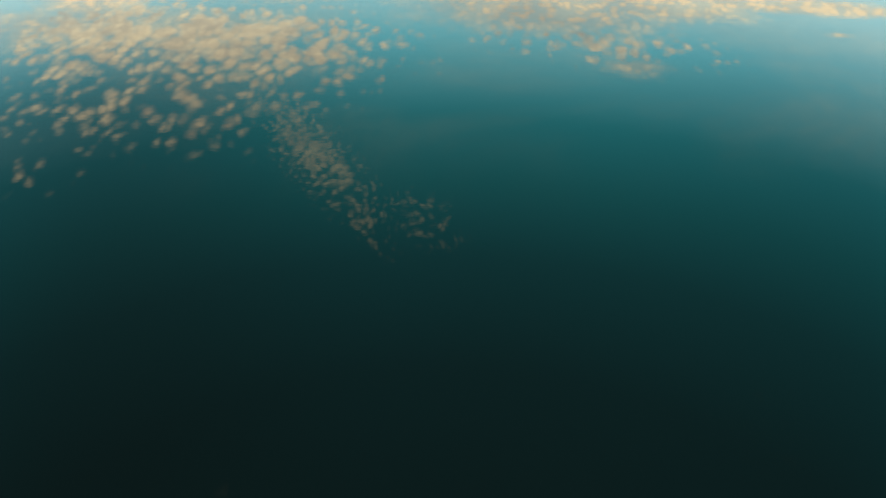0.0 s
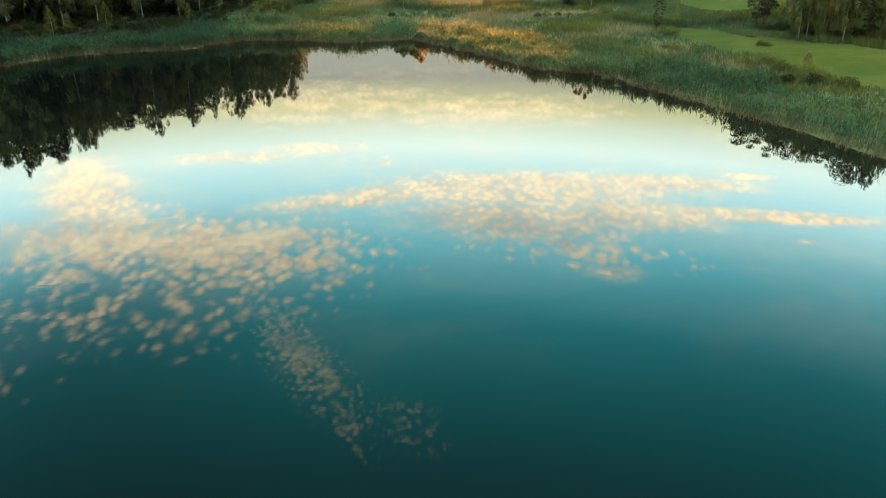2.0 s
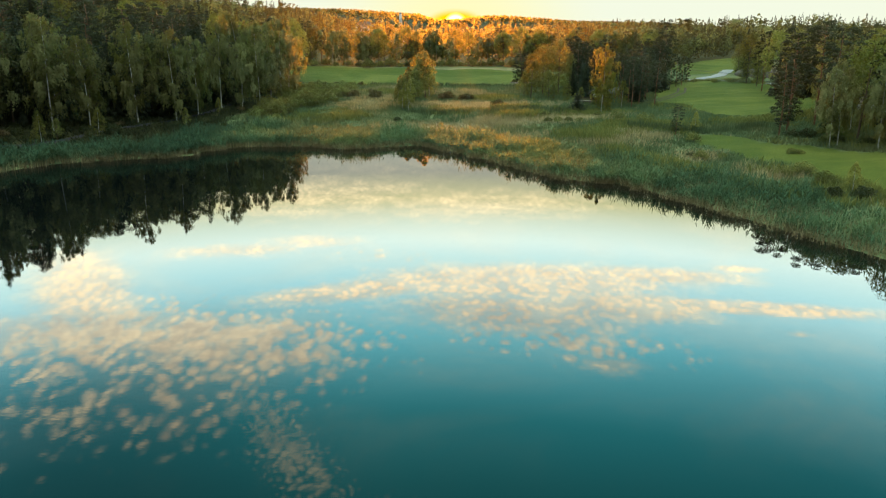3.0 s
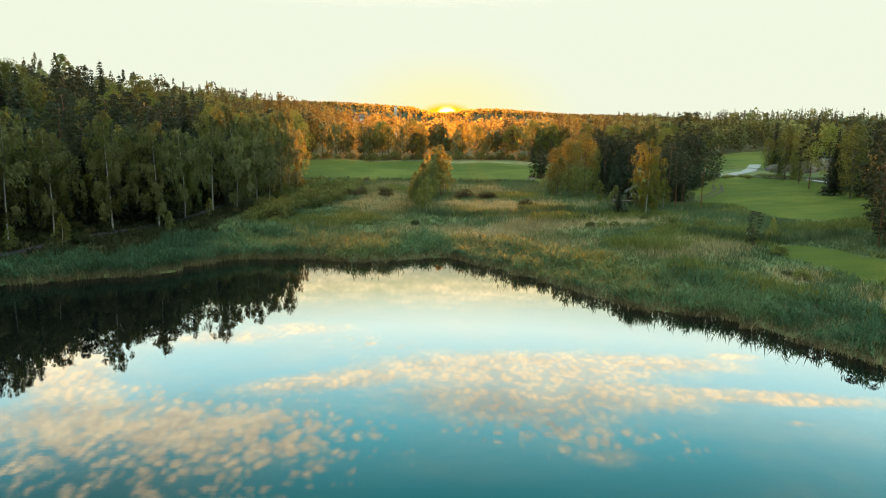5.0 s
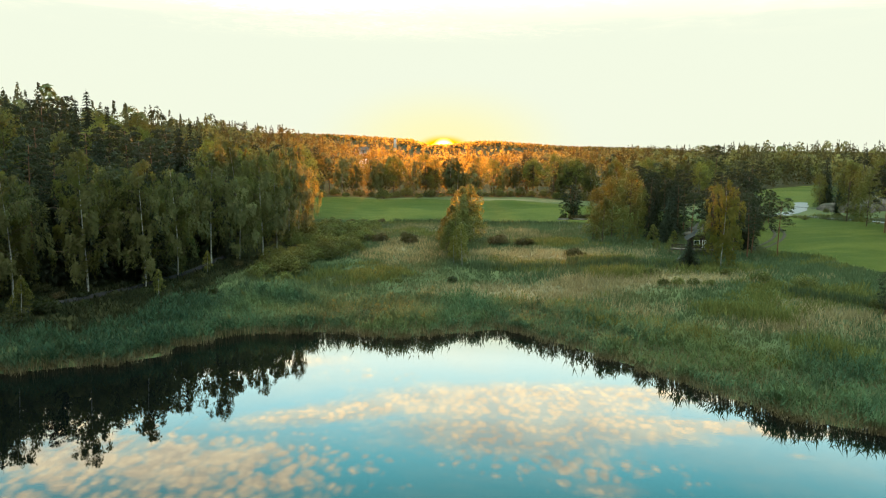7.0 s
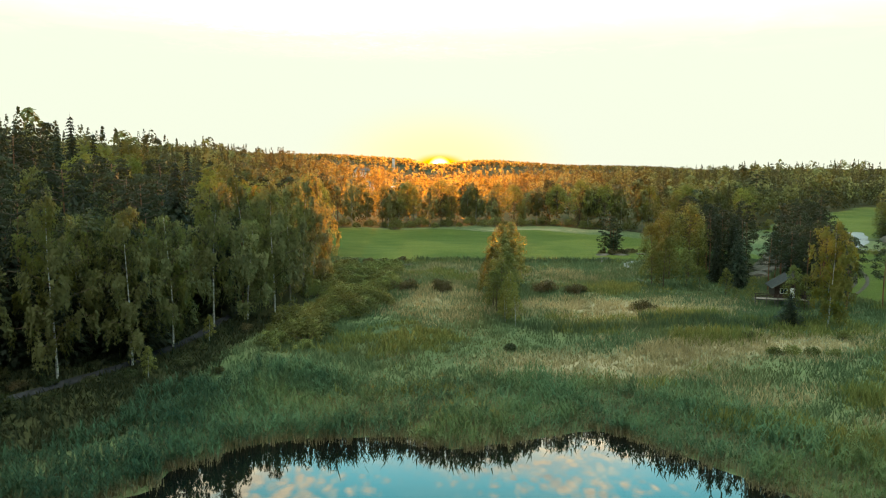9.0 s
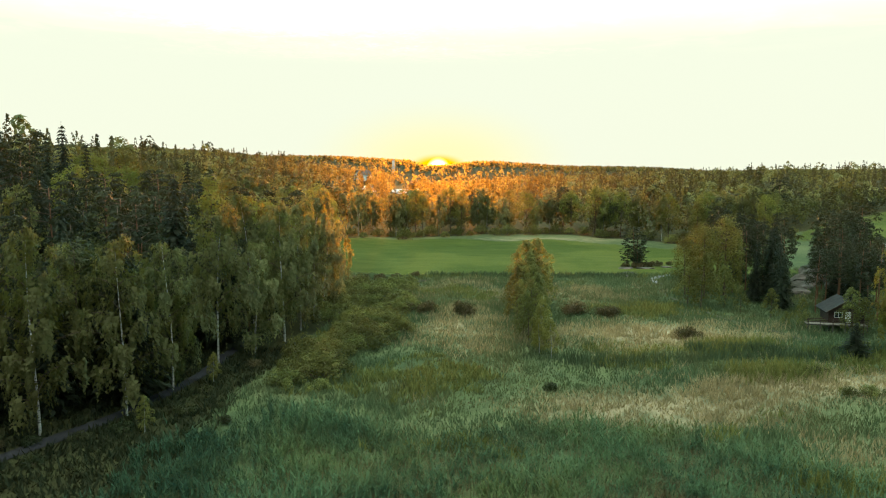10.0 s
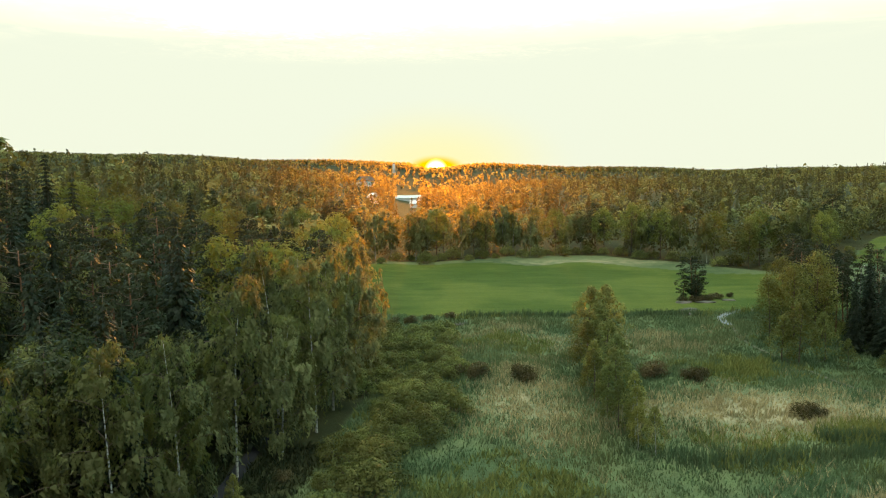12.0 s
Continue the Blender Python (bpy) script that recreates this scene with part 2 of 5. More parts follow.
def bark_birch():
    m, n = material("birch_bark")
    at = n.add("ShaderNodeMapping", Vector=n.add("ShaderNodeTexCoord").outputs["Object"], Scale=(1.2, 1.2, 5.0)).outputs[0]
    marks = n.step(n.noise(at, 1.6, 5.0, 0.7), 0.50, 0.58)
    col = n.mix(marks, (0.44, 0.43, 0.40), (0.045, 0.040, 0.035))
    col = n.mix(n.step(n.noise(at, 0.5), 0.4, 0.7, 0.0, 0.4), col, (0.30, 0.27, 0.22))
    p = n.add("ShaderNodeBsdfPrincipled", Base_Color=col, Roughness=0.7)
    n.add("ShaderNodeOutputMaterial", Surface=p.outputs[0])
    return m


M_BIRCH_BARK = bark_birch()
M_BARK = surface("bark", (0.085, 0.062, 0.045), (0.14, 0.10, 0.07), 1.5, 0.9, 12.0, 0.5, (1, 1, 0.3))
M_PINE_BARK = surface("pine_bark", (0.14, 0.075, 0.045), (0.22, 0.11, 0.06), 0.6, 0.9, 9.0, 0.5, (1, 1, 0.4))
M_ROCK = surface("granite", (0.055, 0.058, 0.045), (0.15, 0.13, 0.115), 0.35, 0.9, 3.0, 0.6)
M_ROAD = surface("gravel_road", (0.17, 0.18, 0.19), (0.23, 0.235, 0.24), 0.6, 0.9, 14.0, 0.3)
M_TRACK = surface("dirt_track", (0.035, 0.030, 0.026), (0.065, 0.055, 0.046), 0.7, 0.95, 9.0, 0.4)
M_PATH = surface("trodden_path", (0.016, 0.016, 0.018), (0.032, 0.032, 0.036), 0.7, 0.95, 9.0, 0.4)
M_SAND = surface("trodden_sand", (0.085, 0.08, 0.058), (0.13, 0.115, 0.08), 0.7, 0.95, 9.0, 0.4)
M_LOG = surface("tarred_log_wall", (0.035, 0.020, 0.015), (0.055, 0.030, 0.022), 2.0, 0.8, 20.0, 0.3, (0.4, 0.4, 3))
M_ROOF = surface("grey_roofing_felt", (0.022, 0.022, 0.022), (0.036, 0.036, 0.035), 1.2, 0.85, 25.0, 0.2)
M_DECK = surface("weathered_deck_board", (0.10, 0.088, 0.075), (0.17, 0.15, 0.13), 1.5, 0.85, 22.0, 0.2)
M_WHITE = surface("white_paint", (0.72, 0.72, 0.70), (0.80, 0.80, 0.78), 1.5, 0.6, 18.0, 0.05)
M_TILE = surface("dark_roof_tile", (0.05, 0.045, 0.042), (0.09, 0.075, 0.065), 1.0, 0.8, 12.0, 0.3)
M_METAL_ROOF = surface("pale_sheet_roof", (0.62, 0.62, 0.60), (0.72, 0.71, 0.68), 0.6, 0.35, 10.0, 0.05, metal=0.6)
M_POLE = surface("grey_wood_pole", (0.20, 0.17, 0.14), (0.30, 0.26, 0.22), 2.0, 0.85, 20.0, 0.2, (3, 3, 0.4))
M_CONCRETE = surface("concrete", (0.38, 0.37, 0.35), (0.48, 0.46, 0.43), 0.2, 0.85, 2.0, 0.1)
M_CABLE = surface("dark_cable", (0.03, 0.03, 0.03), (0.05, 0.05, 0.05), 1.0, 0.6)


def glass():
    m, n = material("window_glass")
    p = n.add("ShaderNodeBsdfPrincipled", Base_Color=(0.02, 0.03, 0.035, 1), Roughness=0.05)
    n.add("ShaderNodeOutputMaterial", Surface=p.outputs[0])
    return m


M_GLASS = glass()


def water():
    """Still, peaty lake: near-mirror, with slow breaths of wind on it."""
    m, n = material("lake_water")
    at = n.add("ShaderNodeNewGeometry").outputs["Position"]
    long = n.add("ShaderNodeMapping", Vector=at, Scale=(0.9, 1.6, 1.0)).outputs[0]
    ripple = n.math("MULTIPLY_ADD", n.noise(long, 0.55, 2.0), 0.6, n.math("MULTIPLY", n.noise(long, 2.3, 2.0), 0.4))
    calm = n.step(n.noise(at, 0.035, 3.0), 0.35, 0.7, 0.0005, 0.0018)
    relief = n.add("ShaderNodeBump", Height=ripple, Strength=1.0, Distance=calm)
    col = n.mix(n.noise(at, 0.02), (0.0013, 0.0023, 0.0022), (0.0020, 0.0031, 0.0029))
    p = n.add("ShaderNodeBsdfPrincipled", Base_Color=col, Roughness=0.015, IOR=1.34, Normal=relief.outputs[0])
    n.add("ShaderNodeOutputMaterial", Surface=p.outputs[0])
    return m


M_WATER = water()


def ground_material():
    """Meadow, sown field, dry grass and forest floor, by the zones of the land."""
    m, n = material("land")
    at = n.add("ShaderNodeNewGeometry").outputs["Position"]
    layer = n.add("ShaderNodeVertexColor")
    layer.layer_name = "zone"
    zone = n.add("ShaderNodeSeparateColor", _0=layer.outputs[0])
    field, dry, floor = zone.outputs
    n1, n2, n3 = n.noise(at, 0.045, 5.0), n.noise(at, 0.35, 4.0), n.noise(at, 3.0, 4.0, 0.65)
    col = n.mix(n.step(n1, 0.38, 0.62), (0.052, 0.075, 0.036), (0.100, 0.118, 0.056))
    col = n.mix(n.step(n2, 0.45, 0.7, 0.0, 0.6), col, (0.085, 0.115, 0.048))
    pale = n.math("MULTIPLY", dry, n.step(n2, 0.25, 0.7, 0.4, 1.0))
    col = n.mix(n.step(pale, 0.15, 0.95), col, (0.26, 0.22, 0.135))
    rows = n.add("ShaderNodeMapping", Vector=at, Scale=(0.05, 0.32, 1.0)).outputs[0]
    crop = n.mix(n.math("MULTIPLY_ADD", n.step(n.noise(rows, 1.0, 5.0, 0.7), 0.3, 0.7), 0.45, n.math("MULTIPLY", n.step(n1, 0.42, 0.6), 0.55)), (0.038, 0.060, 0.012), (0.088, 0.104, 0.022))
    col = n.mix(n.step(n.math("MULTIPLY_ADD", n2, 0.5, field), 0.5, 0.95), col, crop)
    col = n.mix(n.step(floor, 0.3, 0.7), col, n.mix(n2, (0.022, 0.020, 0.012), (0.040, 0.045, 0.018)))
    col = n.mix(n.step(n3, 0.4, 0.75, 0.0, 0.45), col, (0.035, 0.044, 0.018))
    relief = n.add("ShaderNodeBump", Height=n3, Strength=0.6, Distance=0.25)
    p = n.add("ShaderNodeBsdfPrincipled", Base_Color=col, Roughness=0.95, Normal=relief.outputs[0])
    p.inputs["Specular IOR Level"].default_value = 0.03
    n.add("ShaderNodeOutputMaterial", Surface=p.outputs[0])
    return m


M_LAND = ground_material()


def blades(name, low, a, b, straw, waterline):
    """Blades and stalks: each its own shade, patches, dry stalks low down above the waterline."""
    m, n = material(name)
    geo = n.add("ShaderNodeNewGeometry")
    one, at = geo.outputs["Random Per Island"], geo.outputs["Position"]
    patch = n.math("MULTIPLY_ADD", n.step(n.noise(at, 0.06, 4.0), 0.4, 0.6), 0.5, n.math("MULTIPLY", n.step(n.noise(at, 0.7, 4.0, 0.65), 0.35, 0.65), 0.5))
    col = n.mix(n.math("MULTIPLY_ADD", patch, 0.70, n.math("MULTIPLY", one, 0.30)), a, b)
    col = n.mix(n.step(n.noise(at, 0.05, 4.0), 0.46, 0.62, 0.0, 0.6), col, low)
    if waterline:
        z = n.add("ShaderNodeSeparateXYZ", _0=at).outputs[2]
        col = n.mix(n.step(z, 0.25, 1.25, 0.85, 0.0), col, straw)
    d = n.add("ShaderNodeBsdfPrincipled", Base_Color=col, Roughness=0.7)
    d.inputs["Specular IOR Level"].default_value = 0.05
    t = n.add("ShaderNodeBsdfTranslucent", Color=col)
    on = n.add("ShaderNodeBsdfRefraction", Color=n.mix(0.5, col, (0.55, 0.42, 0.14)), Roughness=0.75, IOR=1.22)
    on.distribution = "GGX"
    both = n.add("ShaderNodeMixShader", _0=0.4, _1=t.outputs[0], _2=on.outputs[0])
    n.add("ShaderNodeOutputMaterial", Surface=n.add("ShaderNodeMixShader", _0=0.45, _1=d.outputs[0], _2=both.outputs[0]).outputs[0])
    return m


M_REED = blades("reed", (0.115, 0.150, 0.050), (0.020, 0.060, 0.038), (0.110, 0.205, 0.105), (0.26, 0.19, 0.11), True)
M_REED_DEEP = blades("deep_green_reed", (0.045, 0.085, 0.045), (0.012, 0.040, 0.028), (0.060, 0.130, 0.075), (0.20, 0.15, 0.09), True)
M_GRASS = blades("meadow_grass", (0.155, 0.158, 0.070), (0.050, 0.095, 0.048), (0.130, 0.185, 0.095), (0.2, 0.17, 0.1), False)
M_DRY = blades("dry_grass", (0.29, 0.235, 0.13), (0.23, 0.20, 0.11), (0.46, 0.37, 0.205), (0.2, 0.17, 0.1), False)
# herb colour holds the shade of the trees above it
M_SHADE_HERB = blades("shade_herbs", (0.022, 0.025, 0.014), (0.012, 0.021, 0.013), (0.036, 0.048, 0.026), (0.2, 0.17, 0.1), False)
M_SEDGE = blades("sedge", (0.075, 0.105, 0.050), (0.046, 0.080, 0.042), (0.100, 0.145, 0.075), (0.2, 0.17, 0.1), False)
M_HERB = blades("yellow_herbs", (0.15, 0.16, 0.050), (0.105, 0.135, 0.042), (0.20, 0.205, 0.062), (0.2, 0.17, 0.1), False)

# ---- the lie of the land ----
SHORE = np.array([
    (-150, 40), (-120, 82), (-92, 115), (-80, 131), (-75, 140), (-70, 148), (-59, 153), (-52.4, 156.5), (-52.4, 160.5), (-48, 165.8),
    (-42.5, 168), (-33.5, 168.4), (-28.8, 165.4), (-22.5, 167.6), (-15.8, 170.4), (-12.8, 168.5), (-9.2, 164.6), (-3, 155.5), (2.8, 146),
    (6.5, 141), (9.5, 138.2), (12.7, 138.6), (17, 133.5), (21.4, 124), (27.5, 112), (31.5, 103.5), (36, 91), (45, 68), (60, 40), (90, -60)], float)


def ease(lo, hi, v):
    t = np.clip((np.asarray(v, float) - lo) / (hi - lo), 0, 1)
    return t * t * (3 - 2 * t)


def inland(x, y):
    """Metres from the waterline, negative over the lake."""
    x, y = np.broadcast_arrays(np.asarray(x, float), np.asarray(y, float))
    best, side = np.full(x.shape, 1e9), np.ones(x.shape)
    for a, b in zip(SHORE[:-1], SHORE[1:]):
        ab = b - a
        t = np.clip(((x - a[0]) * ab[0] + (y - a[1]) * ab[1]) / (ab @ ab), 0, 1)
        d = np.hypot(x - a[0] - t * ab[0], y - a[1] - t * ab[1])
        cross = ab[0] * (y - a[1]) - ab[1] * (x - a[0])
        closer = d < best
        best, side = np.where(closer, d, best), np.where(closer, np.where(cross > 0, 1, -1), side)
    return best * side


def land(x, y):
    x, y = np.asarray(x, float), np.asarray(y, float)
    d = inland(x, y)
    z = -1.2 + 1.4 * ease(-6, 1.5, d) + 2.9 * ease(5, 46, d)
    z = z + 0.8 * ease(-48, -64, x) * ease(6, 22, d)
    z = z + 4.0 * ease(235, 390, y)
    z = z + 17.0 * ease(-66, -150, x) * ease(8, 60, d)
    z = z + 2.5 * ease(30, 90, x) * ease(30, 80, d)
    z = z + 2.0 * ease(85, 150, x) * ease(30, 90, d)
    z = z + 5.0 * ease(380, 700, y)
    z = z - 3.0 * ease(90, 240, x) * ease(250, 420, y)
    z = z + 0.18 * np.sin(x * 0.21 + 1.3) * np.sin(y * 0.17) * ease(4, 14, d)
    # valley ahead and the wooded ridges round it
    z = z - 8.0 * np.exp(-((x + 60) / 110) ** 2) * ease(460, 800, y)
    ridge = 52 + 34 * ease(300, -1700, x) - 20 * ease(100, 1400, x) + 6 * np.sin(x * 0.004 + 1) + 4 * np.sin(x * 0.011)
    z = z + ridge * ease(1500, 2900, y)
    z = z + 12.0 * ease(-180, -900, x) * ease(200, 900, y)
    z = z + 12.0 * np.exp(-((x - 330) / 150) ** 2 - ((y - 760) / 200) ** 2)
    return z


def ground_z(x, y):
    return float(land(x, y))


def spread(lo, hi, step, far, grow=1.22):
    """Even steps from lo to hi, then ever wider ones out to far[0] and far[1]."""
    out = list(np.arange(lo, hi + 0.01, step))
    s = step
    while out[-1] < far[1]:
        s *= grow
        out.append(out[-1] + s)
    s = step
    while out[0] > far[0]:
        s *= grow
        out.insert(0, out[0] - s)
    return np.array(out)


def far_field(x, y, half_long, half_wide):
    """The sown strip beyond the bend of the road."""
    u, v = (x - 132) * 0.60 + (y - 382) * 0.80, (y - 382) * 0.60 - (x - 132) * 0.80
    return (np.abs(u) < half_long) & (v > -half_wide) & (v < half_wide * np.interp(u, [-20, 15], [1.0, 0.35]))


def field_end(x):
    """How far the big field reaches, and where the forest begins behind it."""
    return np.interp(x, [-110, -63, -37, -1, 29, 45, 58, 75, 84, 130], [345, 340, 348, 359, 341, 318, 318, 328, 343, 348]) + 1.5 * np.sin(np.asarray(x) * 0.2)


def field_zone(x, y):
    wob = 1.2 * np.sin(x * 0.09) + 0.8 * np.sin(x * 0.31)
    a = (y > 277 + wob) & (y < field_end(x) - 13 * ease(-40, -12, x) * ease(48, 30, x)) & (x > -80) & (x < 50)
    b = (((x - 66 - (y - 230) * 0.12) / (21 + 1.5 * np.sin(y * 0.2))) ** 2 + ((y - 234) / 45) ** 2) < 1
    c = (np.abs(x - 92) < 16) & (np.abs(y - 322) < 18)
    s, v = (x - 49) * 0.49 - (y - 144) * 0.87, (x - 49) * 0.87 + (y - 144) * 0.49
    e = (np.abs(s) < 28) & (np.abs(v + 1) < np.clip(6.8 + 0.17 * (s + 7), 2.5, 12) + 0.7 * np.sin(s * 0.5)) & (inland(x, y) > 12)
    return np.where(a | b | c | e | far_field(x, y, 82, 15), 1.0, 0.0)


def dry_zone(x, y):
    v = np.zeros(np.shape(x))
    for cx, cy, rx, ry, wgt in ((-9, 190, 17, 6, 1.15), (10, 194, 17, 5.5, 1.1), (-2, 218, 19, 9, 1.1), (-31, 224, 8, 18, 0.8), (-12, 255, 20, 10, 0.6), (4, 178, 9, 4, 0.5),
                                (4, 346, 34, 9, 0.75), (26, 170, 7, 9, 0.7), (30, 152, 5, 5, 0.9), (20, 168, 7, 4, 0.8), (36, 140, 4, 6, 0.8), (40, 158, 3, 6, 0.8), (-30, 262, 14, 8, 0.5)):
        v = np.maximum(v, wgt * np.exp(-((x - cx) / rx) ** 2 - ((y - cy) / ry) ** 2))
    return v


def wood_zone(x, y):
    d = inland(x, y)
    a = ease(-53, -58, x + 3 * np.sin(y * 0.08) - 5 * ease(215, 235, y) + 7 * ease(240, 262, y)) * ease(9, 13, d) * ease(345, 320, y + 0.3 * x)
    b = ease(2, 8, y - field_end(x))
    c = ease(84, 92, x) * ease(16, 30, d) * ease(282, 268, y)
    return np.clip(a + b + c, 0, 1) * np.where(field_zone(x, y) > 0.5, 0.0, 1.0)


def mesh_object(name, verts, faces, mat, parent=None, label=""):
    me = bpy.data.meshes.new(name)
    me.from_pydata(np.asarray(verts, float).tolist(), [], faces if isinstance(faces, list) else faces.tolist())
    me.update()
    for m in (mat if isinstance(mat, (list, tuple)) else [mat]):
        me.materials.append(m)
    ob = new(name, me)
    if parent:
        ob.parent = parent
    return tagged(ob, label) if label else ob


def smooth(ob):
    ob.data.polygons.foreach_set("use_smooth", [True] * len(ob.data.polygons))
    return ob


xs, ys = spread(-165, 130, 1.7, (-3800, 3800)), spread(60, 395, 1.7, (-700, 4700))
gx, gy = np.meshgrid(xs, ys)
gz = land(gx, gy)
nx, ny = len(xs), len(ys)
idx = np.arange(nx * ny).reshape(ny, nx)
quads = np.stack([idx[:-1, :-1], idx[:-1, 1:], idx[1:, 1:], idx[1:, :-1]], -1).reshape(-1, 4)
ground = smooth(mesh_object("ground", np.stack([gx, gy, gz], -1).reshape(-1, 3), quads, M_LAND))
zone = ground.data.color_attributes.new("zone", "FLOAT_COLOR", "POINT")
zone.data.foreach_set("color", np.stack([field_zone(gx, gy), dry_zone(gx, gy), wood_zone(gx, gy), np.ones_like(gx)], -1).reshape(-1).astype(np.float32))
tagged(ground, "rolling land with meadow, green field and forest floor", "ground", kind="structure")

lake = mesh_object("water", [(-900, -700, 0), (300, -700, 0), (300, 180, 0), (-900, 180, 0)], [(0, 1, 2, 3)], M_WATER)
tagged(lake, "still dark lake mirroring the evening sky", "lake", kind="structure")


def ribbon(name, line, width, mat, lift, label, category):
    """A road laid on the land along a line."""
    pts = []
    for (x0, y0), (x1, y1) in zip(line[:-1], line[1:]):
        k = max(2, int(math.hypot(x1 - x0, y1 - y0) / 1.5))
        pts += [(x0 + (x1 - x0) * i / k, y0 + (y1 - y0) * i / k) for i in range(k)]
    pts = np.array(pts + [line[-1]], float)
    for _ in range(6):
        pts[1:-1] = (pts[:-2] + 2 * pts[1:-1] + pts[2:]) / 4
    way_on = np.gradient(pts, axis=0)
    side = np.stack([way_on[:, 1], -way_on[:, 0]], 1) / np.hypot(*way_on.T)[:, None]
    across = np.linspace(-0.5, 0.5, 5)
    wid = width * (1 + 0.12 * np.sin(np.arange(len(pts)) * 0.9))
    p = pts[:, None] + side[:, None] * (across[None, :, None] * wid[:, None, None])
    z = land(p[..., 0], p[..., 1]) + lift + 0.08 * (1 - (2 * across) ** 2)
    v = np.concatenate([p, z[..., None]], -1).reshape(-1, 3)
    f = [(5 * i + j, 5 * i + j + 1, 5 * i + j + 6, 5 * i + j + 5) for i in range(len(pts) - 1) for j in range(4)]
    return tagged(smooth(mesh_object(name, v, f, mat)), label, category, kind="structure")


ribbon("road", [(64, 281.5), (72, 284), (79, 289), (85, 297), (91, 308), (95.5, 318)], 3.8, M_ROAD, 0.16, "pale gravel road curving past the fields", "road")
ribbon("road", [(74, 284.2), (82, 277), (88.7, 266), (94, 250), (99, 236)], 2.2, M_ROAD, 0.14, "pale gravel side road below the rocks", "road")
ribbon("track", [(-62, 252), (-56, 259), (-50, 264), (-43, 267), (-36, 270)], 2.2, M_TRACK, 0.14, "sandy farm track at the field edge", "track")
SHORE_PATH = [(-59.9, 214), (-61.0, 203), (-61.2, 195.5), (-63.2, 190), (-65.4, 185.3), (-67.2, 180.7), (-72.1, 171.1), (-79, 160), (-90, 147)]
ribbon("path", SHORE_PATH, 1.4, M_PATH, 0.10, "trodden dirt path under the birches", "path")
ribbon("path", [(18, 208.6), (16.9, 218.8), (13.4, 228.5), (10.4, 249.6), (11, 255.5), (13.9, 266)], 0.45, M_SAND, 0.12, "pale trodden footpath through the meadow", "path")
ribbon("track", [(13.9, 266), (13.0, 270), (14.2, 273.6), (18, 277), (25, 279)], 1.5, M_ROAD, 0.12, "pale gravel track at the field corner", "track")
ribbon("track", [(60, 262), (57, 252), (51, 241), (43.5, 232), (36, 226)], 0.7, M_TRACK, 0.10, "worn wheel track in the grass", "track")
ribbon("track", [(61.8, 261), (58.8, 251), (52.6, 239.8), (44.9, 230.5), (37, 224.4)], 0.7, M_TRACK, 0.10, "worn wheel track in the grass", "track")


def off_line(x, y, line):
    """Metres from a line on the plan."""
    best = np.full(np.shape(x), 1e9)
    for (x0, y0), (x1, y1) in zip(line[:-1], line[1:]):
        t = np.clip(((x - x0) * (x1 - x0) + (y - y0) * (y1 - y0)) / ((x1 - x0) ** 2 + (y1 - y0) ** 2), 0, 1)
        best = np.minimum(best, np.hypot(x - x0 - t * (x1 - x0), y - y0 - t * (y1 - y0)))
    return best


# ---- plants ----
rng = np.random.default_rng(11)


def cards(c, u, v):
    """Pointed leaves or sprays: centres, half lengths, half widths."""
    n = len(c)
    verts = np.stack([c + 1.1 * u, c - 0.8 * u + v, c - 0.8 * u - v], 1).reshape(-1, 3)
    return verts, np.arange(3 * n).reshape(-1, 3)


def rand_unit(n):
    v = rng.normal(size=(n, 3))
    return v / np.linalg.norm(v, axis=1)[:, None]


def tubes(lines, sides=6):
    """Tapered limbs: a list of (points, radii)."""
    verts, faces = [], []
    for pts, radii in lines:
        pts, start = np.asarray(pts, float), len(verts)
        tang = np.gradient(pts, axis=0)
        tang /= np.linalg.norm(tang, axis=1)[:, None]
        for p, t, r in zip(pts, tang, radii):
            a = np.cross(t, (0.31, 0.95, 0.05))
            a /= np.linalg.norm(a)
            b = np.cross(t, a)
            verts += [p + r * (math.cos(k * math.tau / sides) * a + math.sin(k * math.tau / sides) * b) for k in range(sides)]
        for i in range(len(pts) - 1):
            for k in range(sides):
                q = start + i * sides
                faces.append((q + k, q + (k + 1) % sides, q + sides + (k + 1) % sides, q + sides + k))
        faces.append(tuple(start + (len(pts) - 1) * sides + k for k in range(sides)))
    return verts, faces


def bent(h, lean, wob, n=9):
    t = np.linspace(0, 1, n)
    a, b, c = rng.uniform(0, 6.28, 3)
    return np.stack([lean[0] * t ** 1.4 + wob * np.sin(3 * t + a) * t, lean[1] * t ** 1.4 + wob * np.sin(2.5 * t + b) * t, h * t - 0.4 * (1 - t)], 1)


def along(pts, t):
    f = t * (len(pts) - 1)
    i = min(int(f), len(pts) - 2)
    return pts[i] + (pts[i + 1] - pts[i]) * (f - i)


def make_tree(name, lines, leaf, bark, leaf_mat, label, category, group, twigs=()):
    root = new(name)
    tagged(root, label, category, group)
    smooth(mesh_object("trunk", *tubes(lines[:1]), bark, root))
    twigs = list(twigs) + list(lines[1:])
    if twigs:
        tagged(smooth(mesh_object("branchwork", *tubes(twigs, 4), M_BARK, root)), kind="stuff")
    mesh_object("crown", *leaf, leaf_mat, root)
    return root


